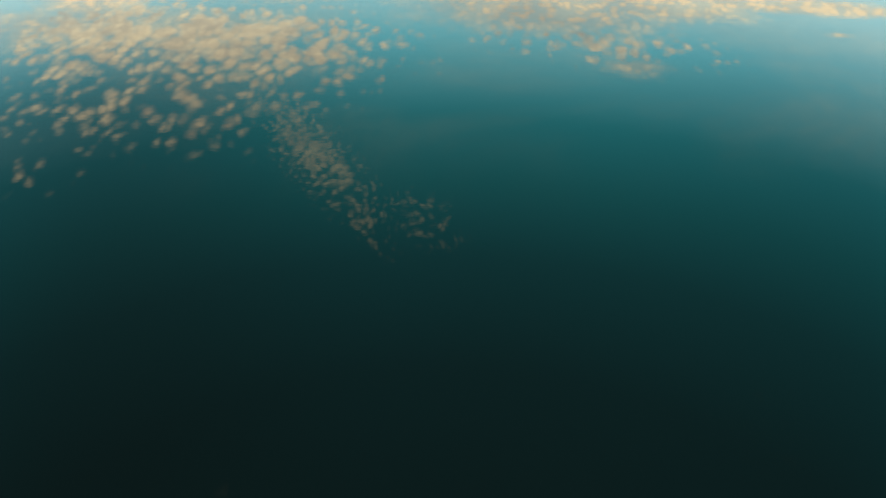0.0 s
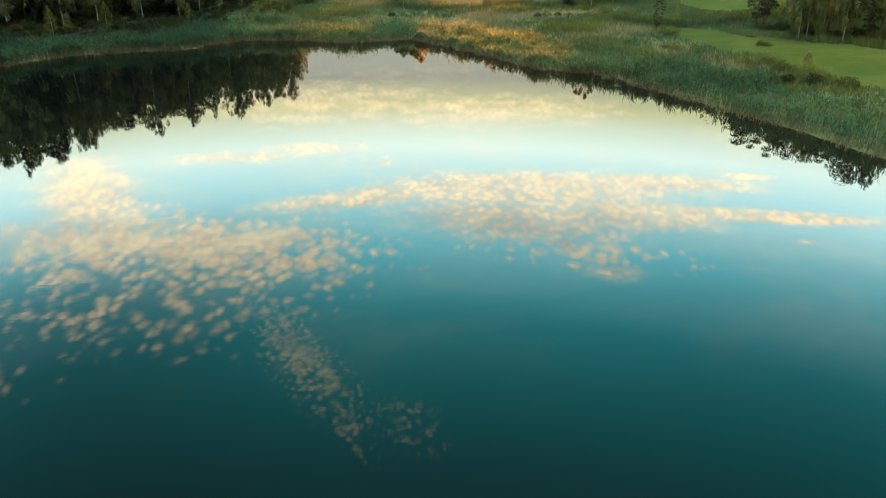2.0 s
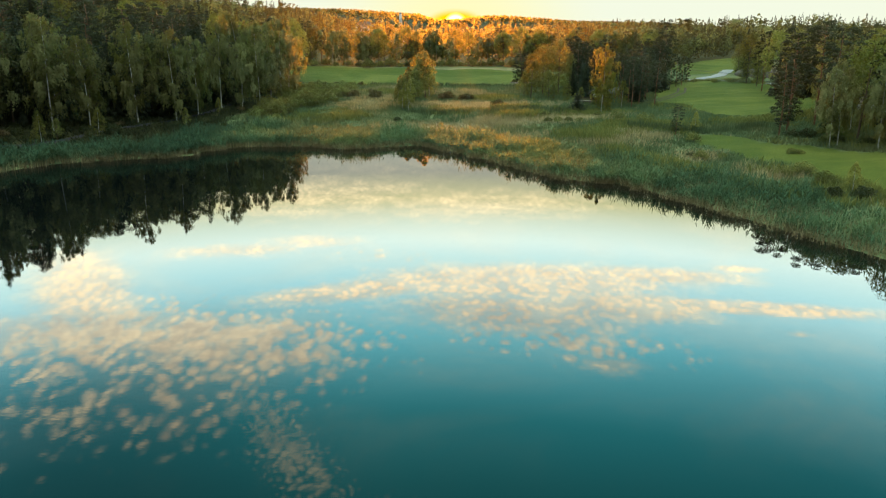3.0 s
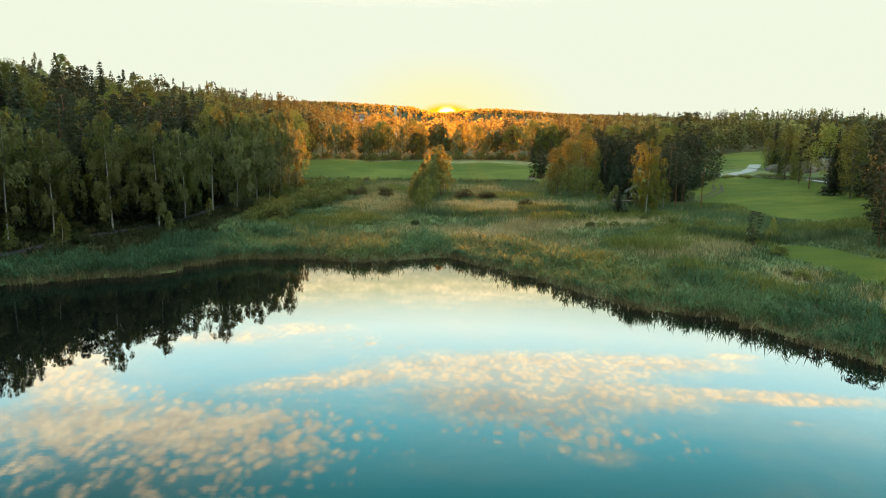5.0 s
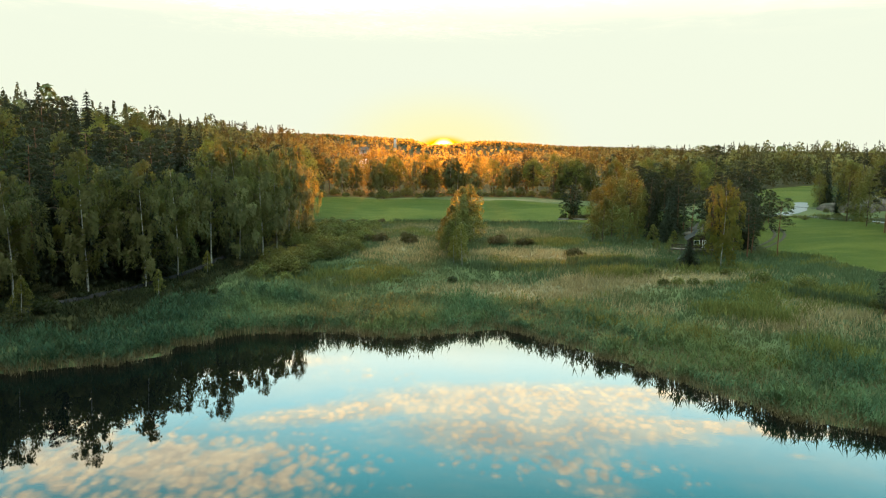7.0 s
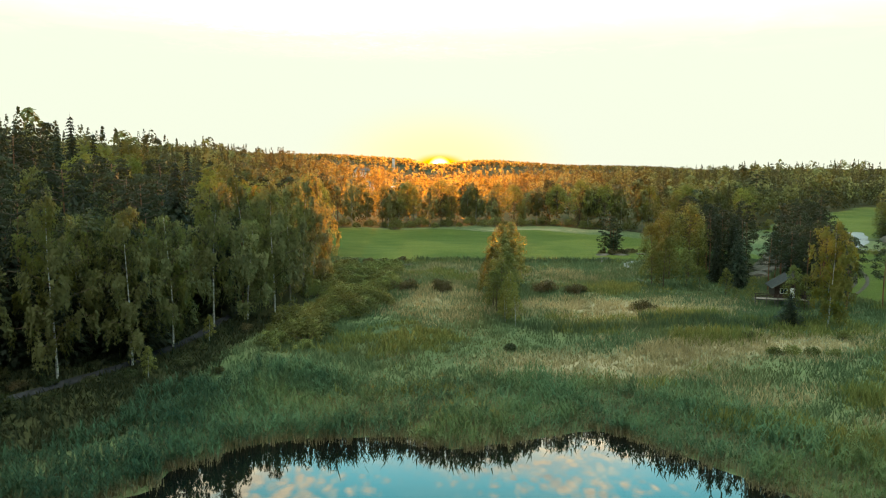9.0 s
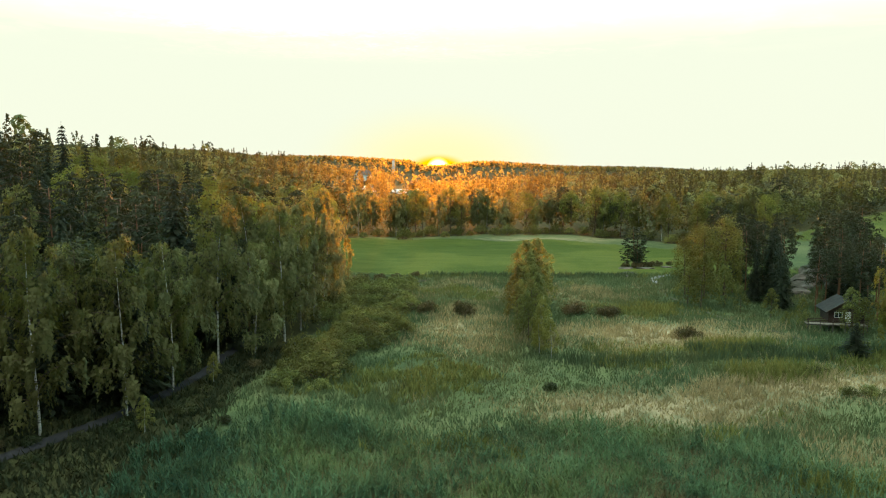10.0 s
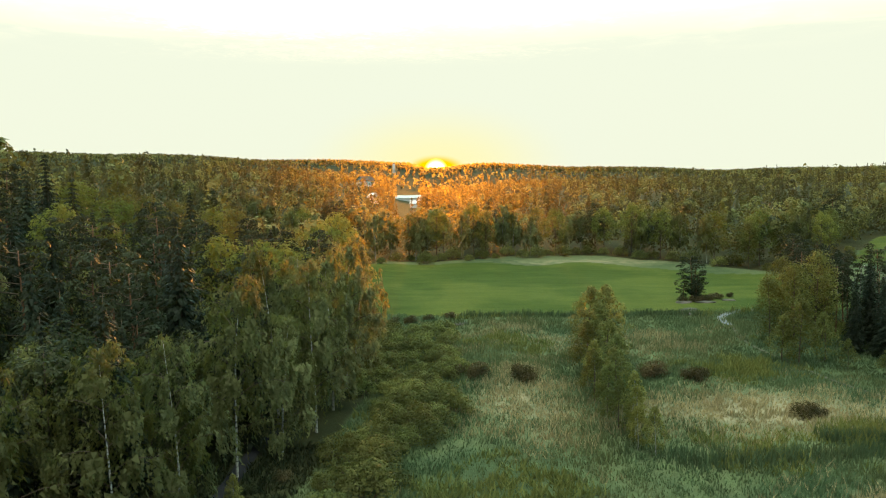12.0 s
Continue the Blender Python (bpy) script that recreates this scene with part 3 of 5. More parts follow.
def birch(h, label, low=0.16, lean=(0, 0), dense=1.0, mat=None, leaf=1.0):
    """Weeping birch: white stem, rising limbs, hanging twigs full of small leaves."""
    stem = bent(h * 0.97, lean, 0.5)
    lines, twigs = [(stem, np.linspace(0.125, 0.006, len(stem)) * h / 16)], []
    c, u, v = [], [], []
    for k in range(22):
        t = low + (0.98 - low) * (k + rng.uniform(0, 0.8)) / 22
        az = k * 2.4 + rng.uniform(-0.5, 0.5)
        reach = h * (0.235 * (1 - abs((t - 0.42) / 0.62) ** 1.8) + 0.025) * rng.uniform(0.65, 1.15)
        p0 = along(stem, t)
        s = np.linspace(0, 1, 6)
        limb = p0 + np.stack([np.cos(az) * reach * s, np.sin(az) * reach * s, reach * (0.95 * s - 0.55 * s ** 2)], 1)
        twigs.append((limb, np.linspace(0.04, 0.010, 6) * h / 16))
        nodes = [along(limb, s1) + rng.normal(0, 0.42, 3) * (1, 1, 0.5) * h / 16 for s1 in (0.25, 0.55, 0.8, 1.0)]
        for j in range(int(34 * dense)):
            q = nodes[j % 4] + rng.normal(0, 0.19, 3) * h / 16
            drop = rng.uniform(0.8, 2.6) * h / 16 * (0.55 if t > 0.85 else 1)
            m = rng.integers(9, 15)
            f = np.linspace(0, 1, m)
            drift = rng.normal(0, 0.22, 2)
            line = q + np.stack([drift[0] * f, drift[1] * f, 0.25 * np.sin(f * 2.5) - drop * f], 1) + rng.normal(0, 0.09, (m, 3))
            c.append(line)
    twigs.append((stem[1:], np.linspace(0.05, 0.005, len(stem) - 1) * h / 16))
    c = np.concatenate(c)
    n = len(c)
    size = rng.uniform(0.11, 0.23, n)[:, None] * leaf
    out = c - along(stem, 0.45) + rng.normal(0, 0.6, (n, 3))
    out[:, 2] = np.abs(out[:, 2]) * 0.5 + 0.8
    out /= np.linalg.norm(out, axis=1)[:, None]
    u = np.array((0, 0, -1.0)) + out * 0.35 + rng.normal(0, 0.3, (n, 3))
    v = np.cross(u, out) + rng.normal(0, 0.15, (n, 3))
    u, v = u * size, v * size * 0.75
    return make_tree("birch", lines, cards(c, u, v), M_BIRCH_BARK, mat or M_BIRCH_LEAF, label, "tree", "birches", twigs)


def tangents(out, loose):
    """Two directions across the outward one, loosened at random, so that leaves lie on a crown like shingles."""
    out = out / np.linalg.norm(out, axis=1)[:, None] + rand_unit(len(out)) * loose
    u = np.cross(out, rand_unit(len(out)))
    u /= np.linalg.norm(u, axis=1)[:, None] + 1e-6
    v = np.cross(out, u)
    v /= np.linalg.norm(v, axis=1)[:, None] + 1e-6
    return u, v


def clump_leaves(centres, radii, per, size, flat=0.75, droop=0.0):
    c, out = [], []
    for p, r in zip(centres, radii):
        d = rand_unit(per)
        d[:, 2] = np.where(rng.uniform(size=per) < 0.75, np.abs(d[:, 2]), d[:, 2]) * flat
        k = rng.uniform(0.75, 1.05, per)[:, None]
        c.append(p + d * k * r)
        out.append(d)
    c, out = np.concatenate(c), np.concatenate(out)
    n = len(c)
    s = rng.uniform(0.6, 1.25, n)[:, None] * size
    u, v = tangents(out + np.array((0, 0, 0.25)), 0.38)
    return cards(c, (u + np.array((0, 0, -droop))) * s, v * s * 0.7)


def aspen(h, label, mat=None, width=0.25, name="aspen", low=0.22, group="leaf trees", count=34, leaf=1.0, cone=False, bark=None):
    """Leafy tree with a tall, uneven crown of separate clumps."""
    stem = bent(h * 0.95, rng.normal(0, 0.03 * h, 2), 0.2)
    lines = [(stem, np.linspace(0.16, 0.03, len(stem)) * h / 14)]
    centres, radii = [], []
    for k in range(count):
        t = low + (1.0 - low) * (k + rng.uniform(0, 1)) / count
        az = k * 2.4 + rng.uniform(-0.6, 0.6)
        reach = h * width * (1 - ((t - 0.48) / 0.56) ** 2) * rng.uniform(0.6, 1.1)
        if cone:
            reach = h * width * min(1.0, 0.45 + (t - low) / 0.25) * (1 - t) ** 0.7 * rng.uniform(0.65, 1.15)
        p0 = along(stem, min(t * 0.93, 1))
        tip = p0 + np.array((math.cos(az) * reach, math.sin(az) * reach, reach * 0.6))
        if k % 3 == 0 and reach > 0.3:
            lines.append(([p0, (p0 + tip) / 2 + (0, 0, -0.1), tip], (0.05 * h / 14, 0.03 * h / 14, 0.012)))
        centres.append(tip)
        radii.append(h * rng.uniform(0.065, 0.115) * ((1.05 - 0.55 * t) if cone else 1.0))
    return make_tree(name, lines, clump_leaves(centres, radii, 92, 0.76 * leaf * (0.02 * h ** 0.85 + 0.06), 1.3, -0.25), bark or M_BARK, mat or M_ASPEN_LEAF, label, "tree", group)


def spruce(h, label, girth=0.17):
    """Dark conical spruce in drooping whorls, with a bare spire."""
    stem = bent(h, (0, 0), 0.05)
    c, u, v = [], [], []
    whorls = 32
    for k in range(whorls):
        t = 0.07 + 0.91 * k / whorls
        reach = h * girth * (1 - t) ** 0.85 + 0.14
        arms = 9 if t < 0.75 else 6
        for j in range(arms):
            az = j * math.tau / arms + k * 1.1 + rng.uniform(-0.3, 0.3)
            r = reach * rng.uniform(0.62, 1.12)
            m = max(4, int(3 + r * 3.6))
            f = np.linspace(0.15, 1, m)
            line = np.stack([np.cos(az) * r * f, np.sin(az) * r * f, h * t - r * 0.46 * f + r * 0.22 * f ** 3], 1)
            side = np.array((-math.sin(az), math.cos(az), 0.0)) * rng.uniform(-0.30, 0.30, (m, 1)) * (1.1 - 0.6 * f[:, None])
            c.append(line + side + rng.normal(0, 0.06, (m, 3)))
            out = np.array((math.cos(az), math.sin(az), -0.75))
            s = (0.17 + 0.20 * r / h * 5) * rng.uniform(0.75, 1.2, (m, 1))
            u.append((out + side * 1.2 + rng.normal(0, 0.22, (m, 3))) * s)
            v.append((np.array((-math.sin(az), math.cos(az), -0.1)) + rng.normal(0, 0.25, (m, 3))) * s * 0.6)
    return make_tree("spruce", [(stem, np.linspace(0.20, 0.015, len(stem)) * h / 18)], cards(np.concatenate(c), np.concatenate(u), np.concatenate(v)),
                     M_BARK, M_SPRUCE, label, "tree", "spruces")


def pine(h, label, low=0.42, lean=(0, 0)):
    """Pine: reddish stem, level limbs with flat tufts of needles, rounded open top."""
    stem = bent(h * 0.95, lean, 0.3)
    lines = [(stem, np.linspace(0.20, 0.05, len(stem)) * h / 17)]
    centres, radii = [], []
    for k in range(34):
        t = low + (1 - low) * (k + rng.uniform(0, 0.9)) / 34
        az = k * 2.4 + rng.uniform(-0.7, 0.7)
        reach = h * (0.17 * (1 - ((t - 0.62) / 0.55) ** 2)) * rng.uniform(0.5, 1.2)
        p0 = along(stem, t)
        tip = p0 + np.array((math.cos(az) * reach, math.sin(az) * reach, reach * 0.25 + 0.2))
        if reach > 0.4:
            lines.append(([p0, (p0 + tip) / 2 + (0, 0, -0.12), tip], (0.06, 0.04, 0.015)))
        centres.append(tip)
        radii.append(h * rng.uniform(0.042, 0.072))
    return make_tree("pine", lines, clump_leaves(centres, radii, 78, 0.185, 0.6), M_PINE_BARK, M_PINE, label, "tree", "pines")


def bush(w, h, label, mat, name="willow_bush", per=46):
    """Round-headed shrub: many stems, lobed head of leaves down to the ground."""
    centres, radii, lines = [], [], []
    for k in range(22):
        az, r = rng.uniform(0, math.tau), math.sqrt(rng.uniform(0, 1)) * 0.42 * w
        top = h * (1 - 0.55 * (r / (0.45 * w)) ** 2) * rng.uniform(0.62, 0.95)
        p = np.array((math.cos(az) * r, math.sin(az) * r, top - 0.12 * h))
        centres += [p, p * (1.05, 1.05, 0.45)]
        radii += [rng.uniform(0.13, 0.20) * w] * 2
        if k % 3 == 0:
            lines.append(([(p[0] * 0.15, p[1] * 0.15, -0.2), p * (0.6, 0.6, 0.55), p], (0.04, 0.028, 0.01)))
    root = new(name)
    tagged(root, label, "bush", "bushes")
    smooth(mesh_object("branchwork", *tubes(lines, 5), M_BARK, root))
    mesh_object("crown", *clump_leaves(centres, radii, per, (0.05 + 0.02 * w) * math.sqrt(30 / per), 0.8), mat, root)
    return root


placed = set()


def plant(proto, x, y, scale=1.0, turn=None, tall=1.0, label=""):
    """Sets the first use of a prototype in place, or a copy of it."""
    m = pose(x, y, ground_z(x, y), 0, 0, rng.uniform(0, 360) if turn is None else turn) @ Matrix.Diagonal((scale, scale, scale * tall, 1))
    if proto.name not in placed:
        proto.matrix_basis = m
        placed.add(proto.name)
        ob = proto
    else:
        keep = proto.scale.copy()
        proto.scale = (1, 1, 1)
        ob = copy_thing(proto, m)
        proto.scale = keep
    return tagged(ob, label) if label else ob


B_LABEL = "weeping birch with white trunk and hanging green foliage"
BIRCHES = [birch(17.0, B_LABEL), birch(16.0, B_LABEL, 0.13), birch(17.5, B_LABEL, 0.24, (1.2, -0.6)), birch(15.0, B_LABEL, 0.12, (-0.8, 0.3), 1.1)]
DISTANT_BIRCHES = [birch(16.0, "leafy birch with pale trunk at the forest edge", 0.14, (0.5, 0), 0.42, None, 1.55), birch(15.0, "slim birch with pale trunk at the forest edge", 0.2, (-0.4, 0), 0.42, None, 1.5)]
YELLOW_BIRCH = birch(14.0, "yellow-green birch with pale trunk at the meadow edge", 0.10, (0.3, 0), 0.85, M_YELLOW_LEAF)
ASPENS = [aspen(17.0, "tall leafy tree with deep green crown"), aspen(17.0, "tall leafy tree with narrow green crown", M_ALDER, width=0.17, low=0.12, count=46, leaf=0.85)]
ALDERS = [aspen(9.0, "slim young alder growing in the wet meadow", M_ALDER, 0.30, "alder", 0.06, "young alders", 38, 0.8, True),
          aspen(8.0, "young birch with yellow-green leaves and pale stem", M_YELLOW_LEAF, 0.24, "young_birch", 0.12, "young alders", 30, 0.8, True, M_BIRCH_BARK)]
SPRUCES = [spruce(19.0, "dark green spruce with pointed crown", 0.235), spruce(17.0, "dark narrow spruce in the forest", 0.20)]
SHADED = aspen(16.0, "leafy tree behind the birches with shade in its leaf colour", M_SHADE_LEAF, 0.27, low=0.15)
LOW_PINE = pine(16.0, "broad dark pine with low branches beside the field", 0.14)
PINES = [pine(18.0, "tall pine with reddish trunk and dark crown"), pine(16.0, "pine with open dark green crown", 0.30, (0.8, 0.5))]
WILLOWS = [bush(4.0, 2.9, "rounded grey-green willow bush in the meadow", M_WILLOW), bush(3.2, 2.3, "low spreading willow bush in tall grass", M_WILLOW)]
UNDERGROWTH = [bush(3.6, 2.4, "dark green shrub below the birches, leaf colour deepened for shade", M_SHADE_LEAF, "shrub", 16), bush(2.8, 1.7, "low dark shrub among the grass", M_SHADE_LEAF, "shrub", 16)]
RUSSETS = [bush(3.4, 2.0, "low russet-brown shrub in the dry meadow", M_RUSSET, "shrub")]

# birches along the left shore path
for i, (x, y, s) in enumerate([(-65.2, 184.0, 0.98), (-63.0, 190.5, 0.96), (-60.8, 199.5, 1.04), (-57.8, 205.5, 0.92), (-55.4, 212.0, 1.06),
                               (-54.6, 219.5, 1.14), (-54.0, 227.5, 1.12), (-53.6, 235.0, 1.05), (-70.5, 178.0, 1.04), (-76.5, 171.0, 0.98),
                               (-84.0, 174.0, 1.02), (-90.0, 163.5, 1.05), (-97.0, 157.0, 1.0), (-72.5, 187.0, 0.95),
                               (-59.8, 213.0, 1.1), (-60.0, 226.0, 1.15), (-57.5, 241.0, 1.05), (-88.0, 150.0, 0.95), (-99.0, 140.0, 1.0)]):
    plant(BIRCHES[i % 4], x, y, s * (1.08 + 0.06 * float(ease(-78, -92, x))))
for i, (x, y) in enumerate([(-81.5, 167.5), (-93.5, 166.0), (-95.0, 149.5), (-104.0, 150.5), (-107.0, 143.0), (-92.0, 156.5)]):
    plant(BIRCHES[(i * 3 + 1) % 4], x, y, 1.2 * rng.uniform(0.95, 1.12))
for x, y, s in [(-62.0, 180.5, 0.32), (-72.5, 166.0, 0.45), (-80.0, 160.5, 0.4), (-59.5, 193.5, 0.3)]:
    plant(ALDERS[1], x, y, s * 1.6)


def scatter(box, gap, keep, tries=6000):
    """Random places no nearer to each other than gap."""
    got = []
    for _ in range(tries):
        x, y = rng.uniform(box[0], box[1]), rng.uniform(box[2], box[3])
        if keep(x, y) and all((x - a) ** 2 + (y - b) ** 2 > gap * gap for a, b in got):
            got.append((x, y))
    return got


def left_wood(x, y):
    return x < -66 + 7 * ease(205, 260, y) - 4 * math.sin(y * 0.1) and inland(x, y) > 28 and x + 0.9 * (y - 200) > -140 + 0 and x > -114


for x, y in scatter((-132, -52, 160, 285), 5.6, left_wood):
    k = rng.uniform()
    grow = 1.0 + 0.07 * float(ease(-78, -100, x))
    deep = inland(x, y) > 52
    hill = float(ease(250, 275, y))
    if (x > -68 and y > 222 and k < 0.62) or (deep and k < 0.12 + 0.25 * hill):
        plant(ASPENS[int(k * 97) % 2], x, y, grow * rng.uniform(0.95, 1.2))
    elif deep and k < 0.15 + 0.3 * hill:
        plant(BIRCHES[int(k * 97) % 4], x, y, grow * rng.uniform(0.95, 1.15))
    elif k < 0.66:
        plant(SPRUCES[int(k * 97) % 2], x, y, grow * rng.uniform(0.8, 1.2))
    else:
        plant(PINES[int(k * 97) % 2], x, y, grow * rng.uniform(0.95, 1.15))

# dark conifers and shade-coloured leafy trees close behind the birches
def behind_birches(x, y):
    off = x - float(np.interp(y, [150, 163, 171, 184, 191, 200, 212, 235], [-100, -88, -78, -67, -64, -61.5, -57, -55]))
    return -11 < off < -3.5 and inland(x, y) > 22


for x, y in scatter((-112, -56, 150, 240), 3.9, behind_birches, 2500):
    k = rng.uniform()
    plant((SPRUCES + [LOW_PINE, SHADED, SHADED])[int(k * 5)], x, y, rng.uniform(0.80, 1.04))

# willow thicket between birches and meadow
for i, (x, y) in enumerate(scatter((-55, -38, 193, 262), 2.7, lambda x, y: -53.5 + 0.16 * (y - 193) * (y < 225) < x < min(-47.5 + 0.32 * (y - 195), -39.5), 1500)):
    plant(WILLOWS[i % 2], x, y, rng.uniform(0.95, 1.55), tall=rng.uniform(0.7, 1.0))
# undergrowth at the foot of the birches, its leaves darkened for the shade there
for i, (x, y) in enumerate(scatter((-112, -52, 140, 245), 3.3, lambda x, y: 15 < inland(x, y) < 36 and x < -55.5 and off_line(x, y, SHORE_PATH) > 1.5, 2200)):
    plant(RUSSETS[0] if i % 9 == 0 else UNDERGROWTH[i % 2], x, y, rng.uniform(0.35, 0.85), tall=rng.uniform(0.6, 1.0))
for x, y, s in [(11.0, 197.5, 0.7), (12.4, 198.0, 0.5), (-21.0, 195.0, 0.6), (38.7, 125.8, 0.9), (37.6, 127.5, 0.7), (42.0, 124.8, 1.0), (50.6, 164.4, 0.9), (52.6, 163.0, 1.0), (54.8, 156.6, 0.9), (57.5, 153.0, 1.0), (60.5, 152.0, 1.1), (29.6, 152.4, 0.6), (20.0, 206.6, 0.7), (18.4, 206.0, 0.6)]:
    plant(UNDERGROWTH[1], x, y, s, tall=rng.uniform(0.8, 1.1))
for x, y, s in [(-30.0, 231.5, 1.35), (-36.0, 234.0, 1.3), (-39.5, 234.5, 1.1), (-10.8, 233.6, 1.5), (-5.6, 231.8, 1.2), (-4.2, 232.6, 0.8), (2.0, 216.0, 1.1), (3.6, 216.4, 0.7),
                (-47.0, 271.0, 0.9), (-43.5, 273.5, 0.8), (-39.0, 275.0, 0.75), (-50.0, 268.5, 0.9), (-52.5, 265.5, 1.0)]:
    plant(RUSSETS[0], x, y, s, tall=rng.uniform(0.8, 1.1))
for x, y, s in [(40.4, 137.9, 1.0), (44.6, 150.8, 0.5), (45.8, 150.2, 0.45), (49.2, 179.7, 0.8), (33.0, 163.1, 0.9), (30.5, 150.6, 0.7), (56.0, 163.5, 0.9), (53.0, 157.0, 0.8), (33.0, 172.0, 0.8), (36.5, 173.0, 0.9), (30.5, 186.0, 1.0), (26.0, 190.0, 0.9),
                (23.0, 195.5, 0.7), (11.4, 190.9, 0.62), (13.4, 190.1, 0.7), (15.5, 189.5, 0.66), (17.6, 188.8, 0.62), (33.5, 150.0, 0.6), (38.0, 138.0, 0.8), (40.0, 131.0, 0.9), (45.0, 122.0, 1.0), (60.5, 153.0, 1.1), (57.0, 160.0, 1.1), (64.0, 170.0, 1.2)]:
    plant(WILLOWS[int(x) % 2], x, y, s, tall=rng.uniform(0.7, 0.95))

# row of young trees in the middle of the meadow
for x, y, s, k in [(-19.2, 205.6, 0.72, 1), (-20.6, 207.0, 0.66, 1), (-20.2, 209.6, 0.82, 1), (-21.4, 212.0, 0.72, 0), (-19.4, 213.6, 0.86, 1), (-21.6, 216.5, 0.80, 0), (-20.0, 218.6, 0.95, 0), (-21.9, 222.0, 0.82, 0),
                   (-19.0, 223.5, 1.0, 0), (-20.8, 226.5, 0.95, 1), (-18.8, 229.5, 1.1, 0), (-20.6, 232.5, 1.0, 0), (-18.2, 235.0, 1.25, 0), (-16.6, 238.4, 1.5, 0), (-18.8, 240.5, 1.42, 0), (-15.6, 241.5, 1.2, 1)]:
    plant(ALDERS[k], x, y, s)

# grove by the cabin and the trees round it
plant(YELLOW_BIRCH, 25.0, 203.6, 1.08)
plant(SPRUCES[0], 19.6, 203.8, 0.56, tall=0.45, label="small dark spruce beside the yellow-green birch")
plant(LOW_PINE, 31.8, 168.9, 0.40, tall=0.85, label="small dark pine among the shrubs")
plant(ALDERS[1], 41.6, 126.8, 0.55, label="small bright green tree at the reed edge")
plant(ALDERS[1], 36.2, 172.0, 0.5)
for x, y, s, k in [(12.5, 238.4, 1.2, 0), (10.8, 240.2, 0.9, 0), (17.6, 240.5, 0.9, 0), (26.9, 217.0, 0.86, 0), (28.2, 216.4, 0.7, 0), (33.0, 218.4, 0.9, 1), (19.8, 222.5, 0.32, 0), (21.8, 221.0, 0.36, 0), (24.0, 226.0, 0.5, 0), (21.5, 231.0, 0.6, 0), (18.5, 236.0, 0.55, 0)]:
    plant(ALDERS[k], x, y, s)
for x, y, s in [(17.0, 249.0, 1.06), (21.8, 251.5, 1.08), (14.0, 251.0, 0.8), (19.0, 257.0, 0.95), (24.5, 254.0, 0.9)]:
    plant(ASPENS[1], x, y, s * rng.uniform(0.76, 0.9))
for x, y in scatter((22, 66, 226, 276), 3.4, lambda x, y: 23 + 0.1 * (y - 226) < x < -21.5 + 0.414 * (y - 78) and not 0.495 < (x + 34) / (y - 115) < 0.54 and not (x < 34 and y < 231) and not (38 < x < 45 and y > 262) and not (x < 27 and y > 262), 1500):
    k = rng.uniform()
    plant((PINES + SPRUCES + PINES)[int(k * 6)], x, y, rng.uniform(0.56, 0.74) + 0.2 * float(ease(245, 262, y)))
for x, y, s in [(35.0, 216.5, 0.66), (38.0, 221.5, 0.7), (36.5, 226.5, 0.75), (40.5, 216.0, 0.62)]:
    plant(PINES[int(y) % 2], x, y, s)
for x, y, s in [(57.5, 262.5, 0.5), (60.5, 266.5, 0.55), (63.5, 270.5, 0.55), (55.0, 259.5, 0.45), (66.0, 274.0, 0.5)]:
    plant((LOW_PINE, SPRUCES[0])[int(y) % 2], x, y, s)
plant(LOW_PINE, 14.5, 289.0, 0.98, tall=0.62, label="wind-shaped dark conifer on a rocky islet in the field")
plant(LOW_PINE, 15.3, 289.5, 0.90, tall=0.55)
for x, y, s in [(13.0, 289.8, 0.6), (16.2, 289.6, 0.62), (15.0, 287.8, 0.5)]:
    plant(LOW_PINE, x, y, s * 1.1, tall=0.5)
for x, y, s in [(17.5, 288.0, 0.8), (21.0, 290.5, 0.75), (24.5, 292.5, 0.6), (12.0, 287.5, 0.7), (19.0, 289.5, 0.8), (14.2, 287.0, 0.8), (16.0, 287.6, 0.7)]:
    plant(RUSSETS[0], x, y, s)

# wood on the right-hand slope
for x, y, s, k in [(48.9, 165.5, 0.80, "l"), (51.5, 168.5, 0.85, "l"), (51.6, 153.2, 0.72, "b"), (53.4, 154.2, 0.78, "b"), (54.5, 160.0, 0.80, "l"), (57.5, 150.0, 0.75, "b"), (60.5, 148.0, 0.75, "l"), (54.0, 173.5, 1.0, "p"),
                   (57.5, 166.0, 1.0, "p"), (61.5, 157.0, 1.0, "l"), (58.0, 157.0, 0.95, "a"), (63.0, 166.0, 1.0, "a"), (60.0, 176.0, 1.0, "p"), (64.5, 148.0, 1.0, "b"), (68.0, 153.0, 1.0, "l"), (57.0, 180.5, 0.9, "l")]:
    plant({"l": LOW_PINE, "p": PINES[0], "b": BIRCHES[2], "a": ASPENS[0]}[k], x, y, s)
for x, y in scatter((60, 118, 145, 290), 7.0, lambda x, y: inland(x, y) > 26 and x > 61 + 14 * ease(175, 215, y) + 8 * ease(230, 270, y) and not (72 < x < 84 and 170 < y < 190) and not (70 < x < 112 and y > 276), 2500):
    k = rng.uniform()
    plant((PINES + SPRUCES + PINES + ASPENS + DISTANT_BIRCHES)[int(k * 10) % 10], x, y, rng.uniform(0.75, 1.02))

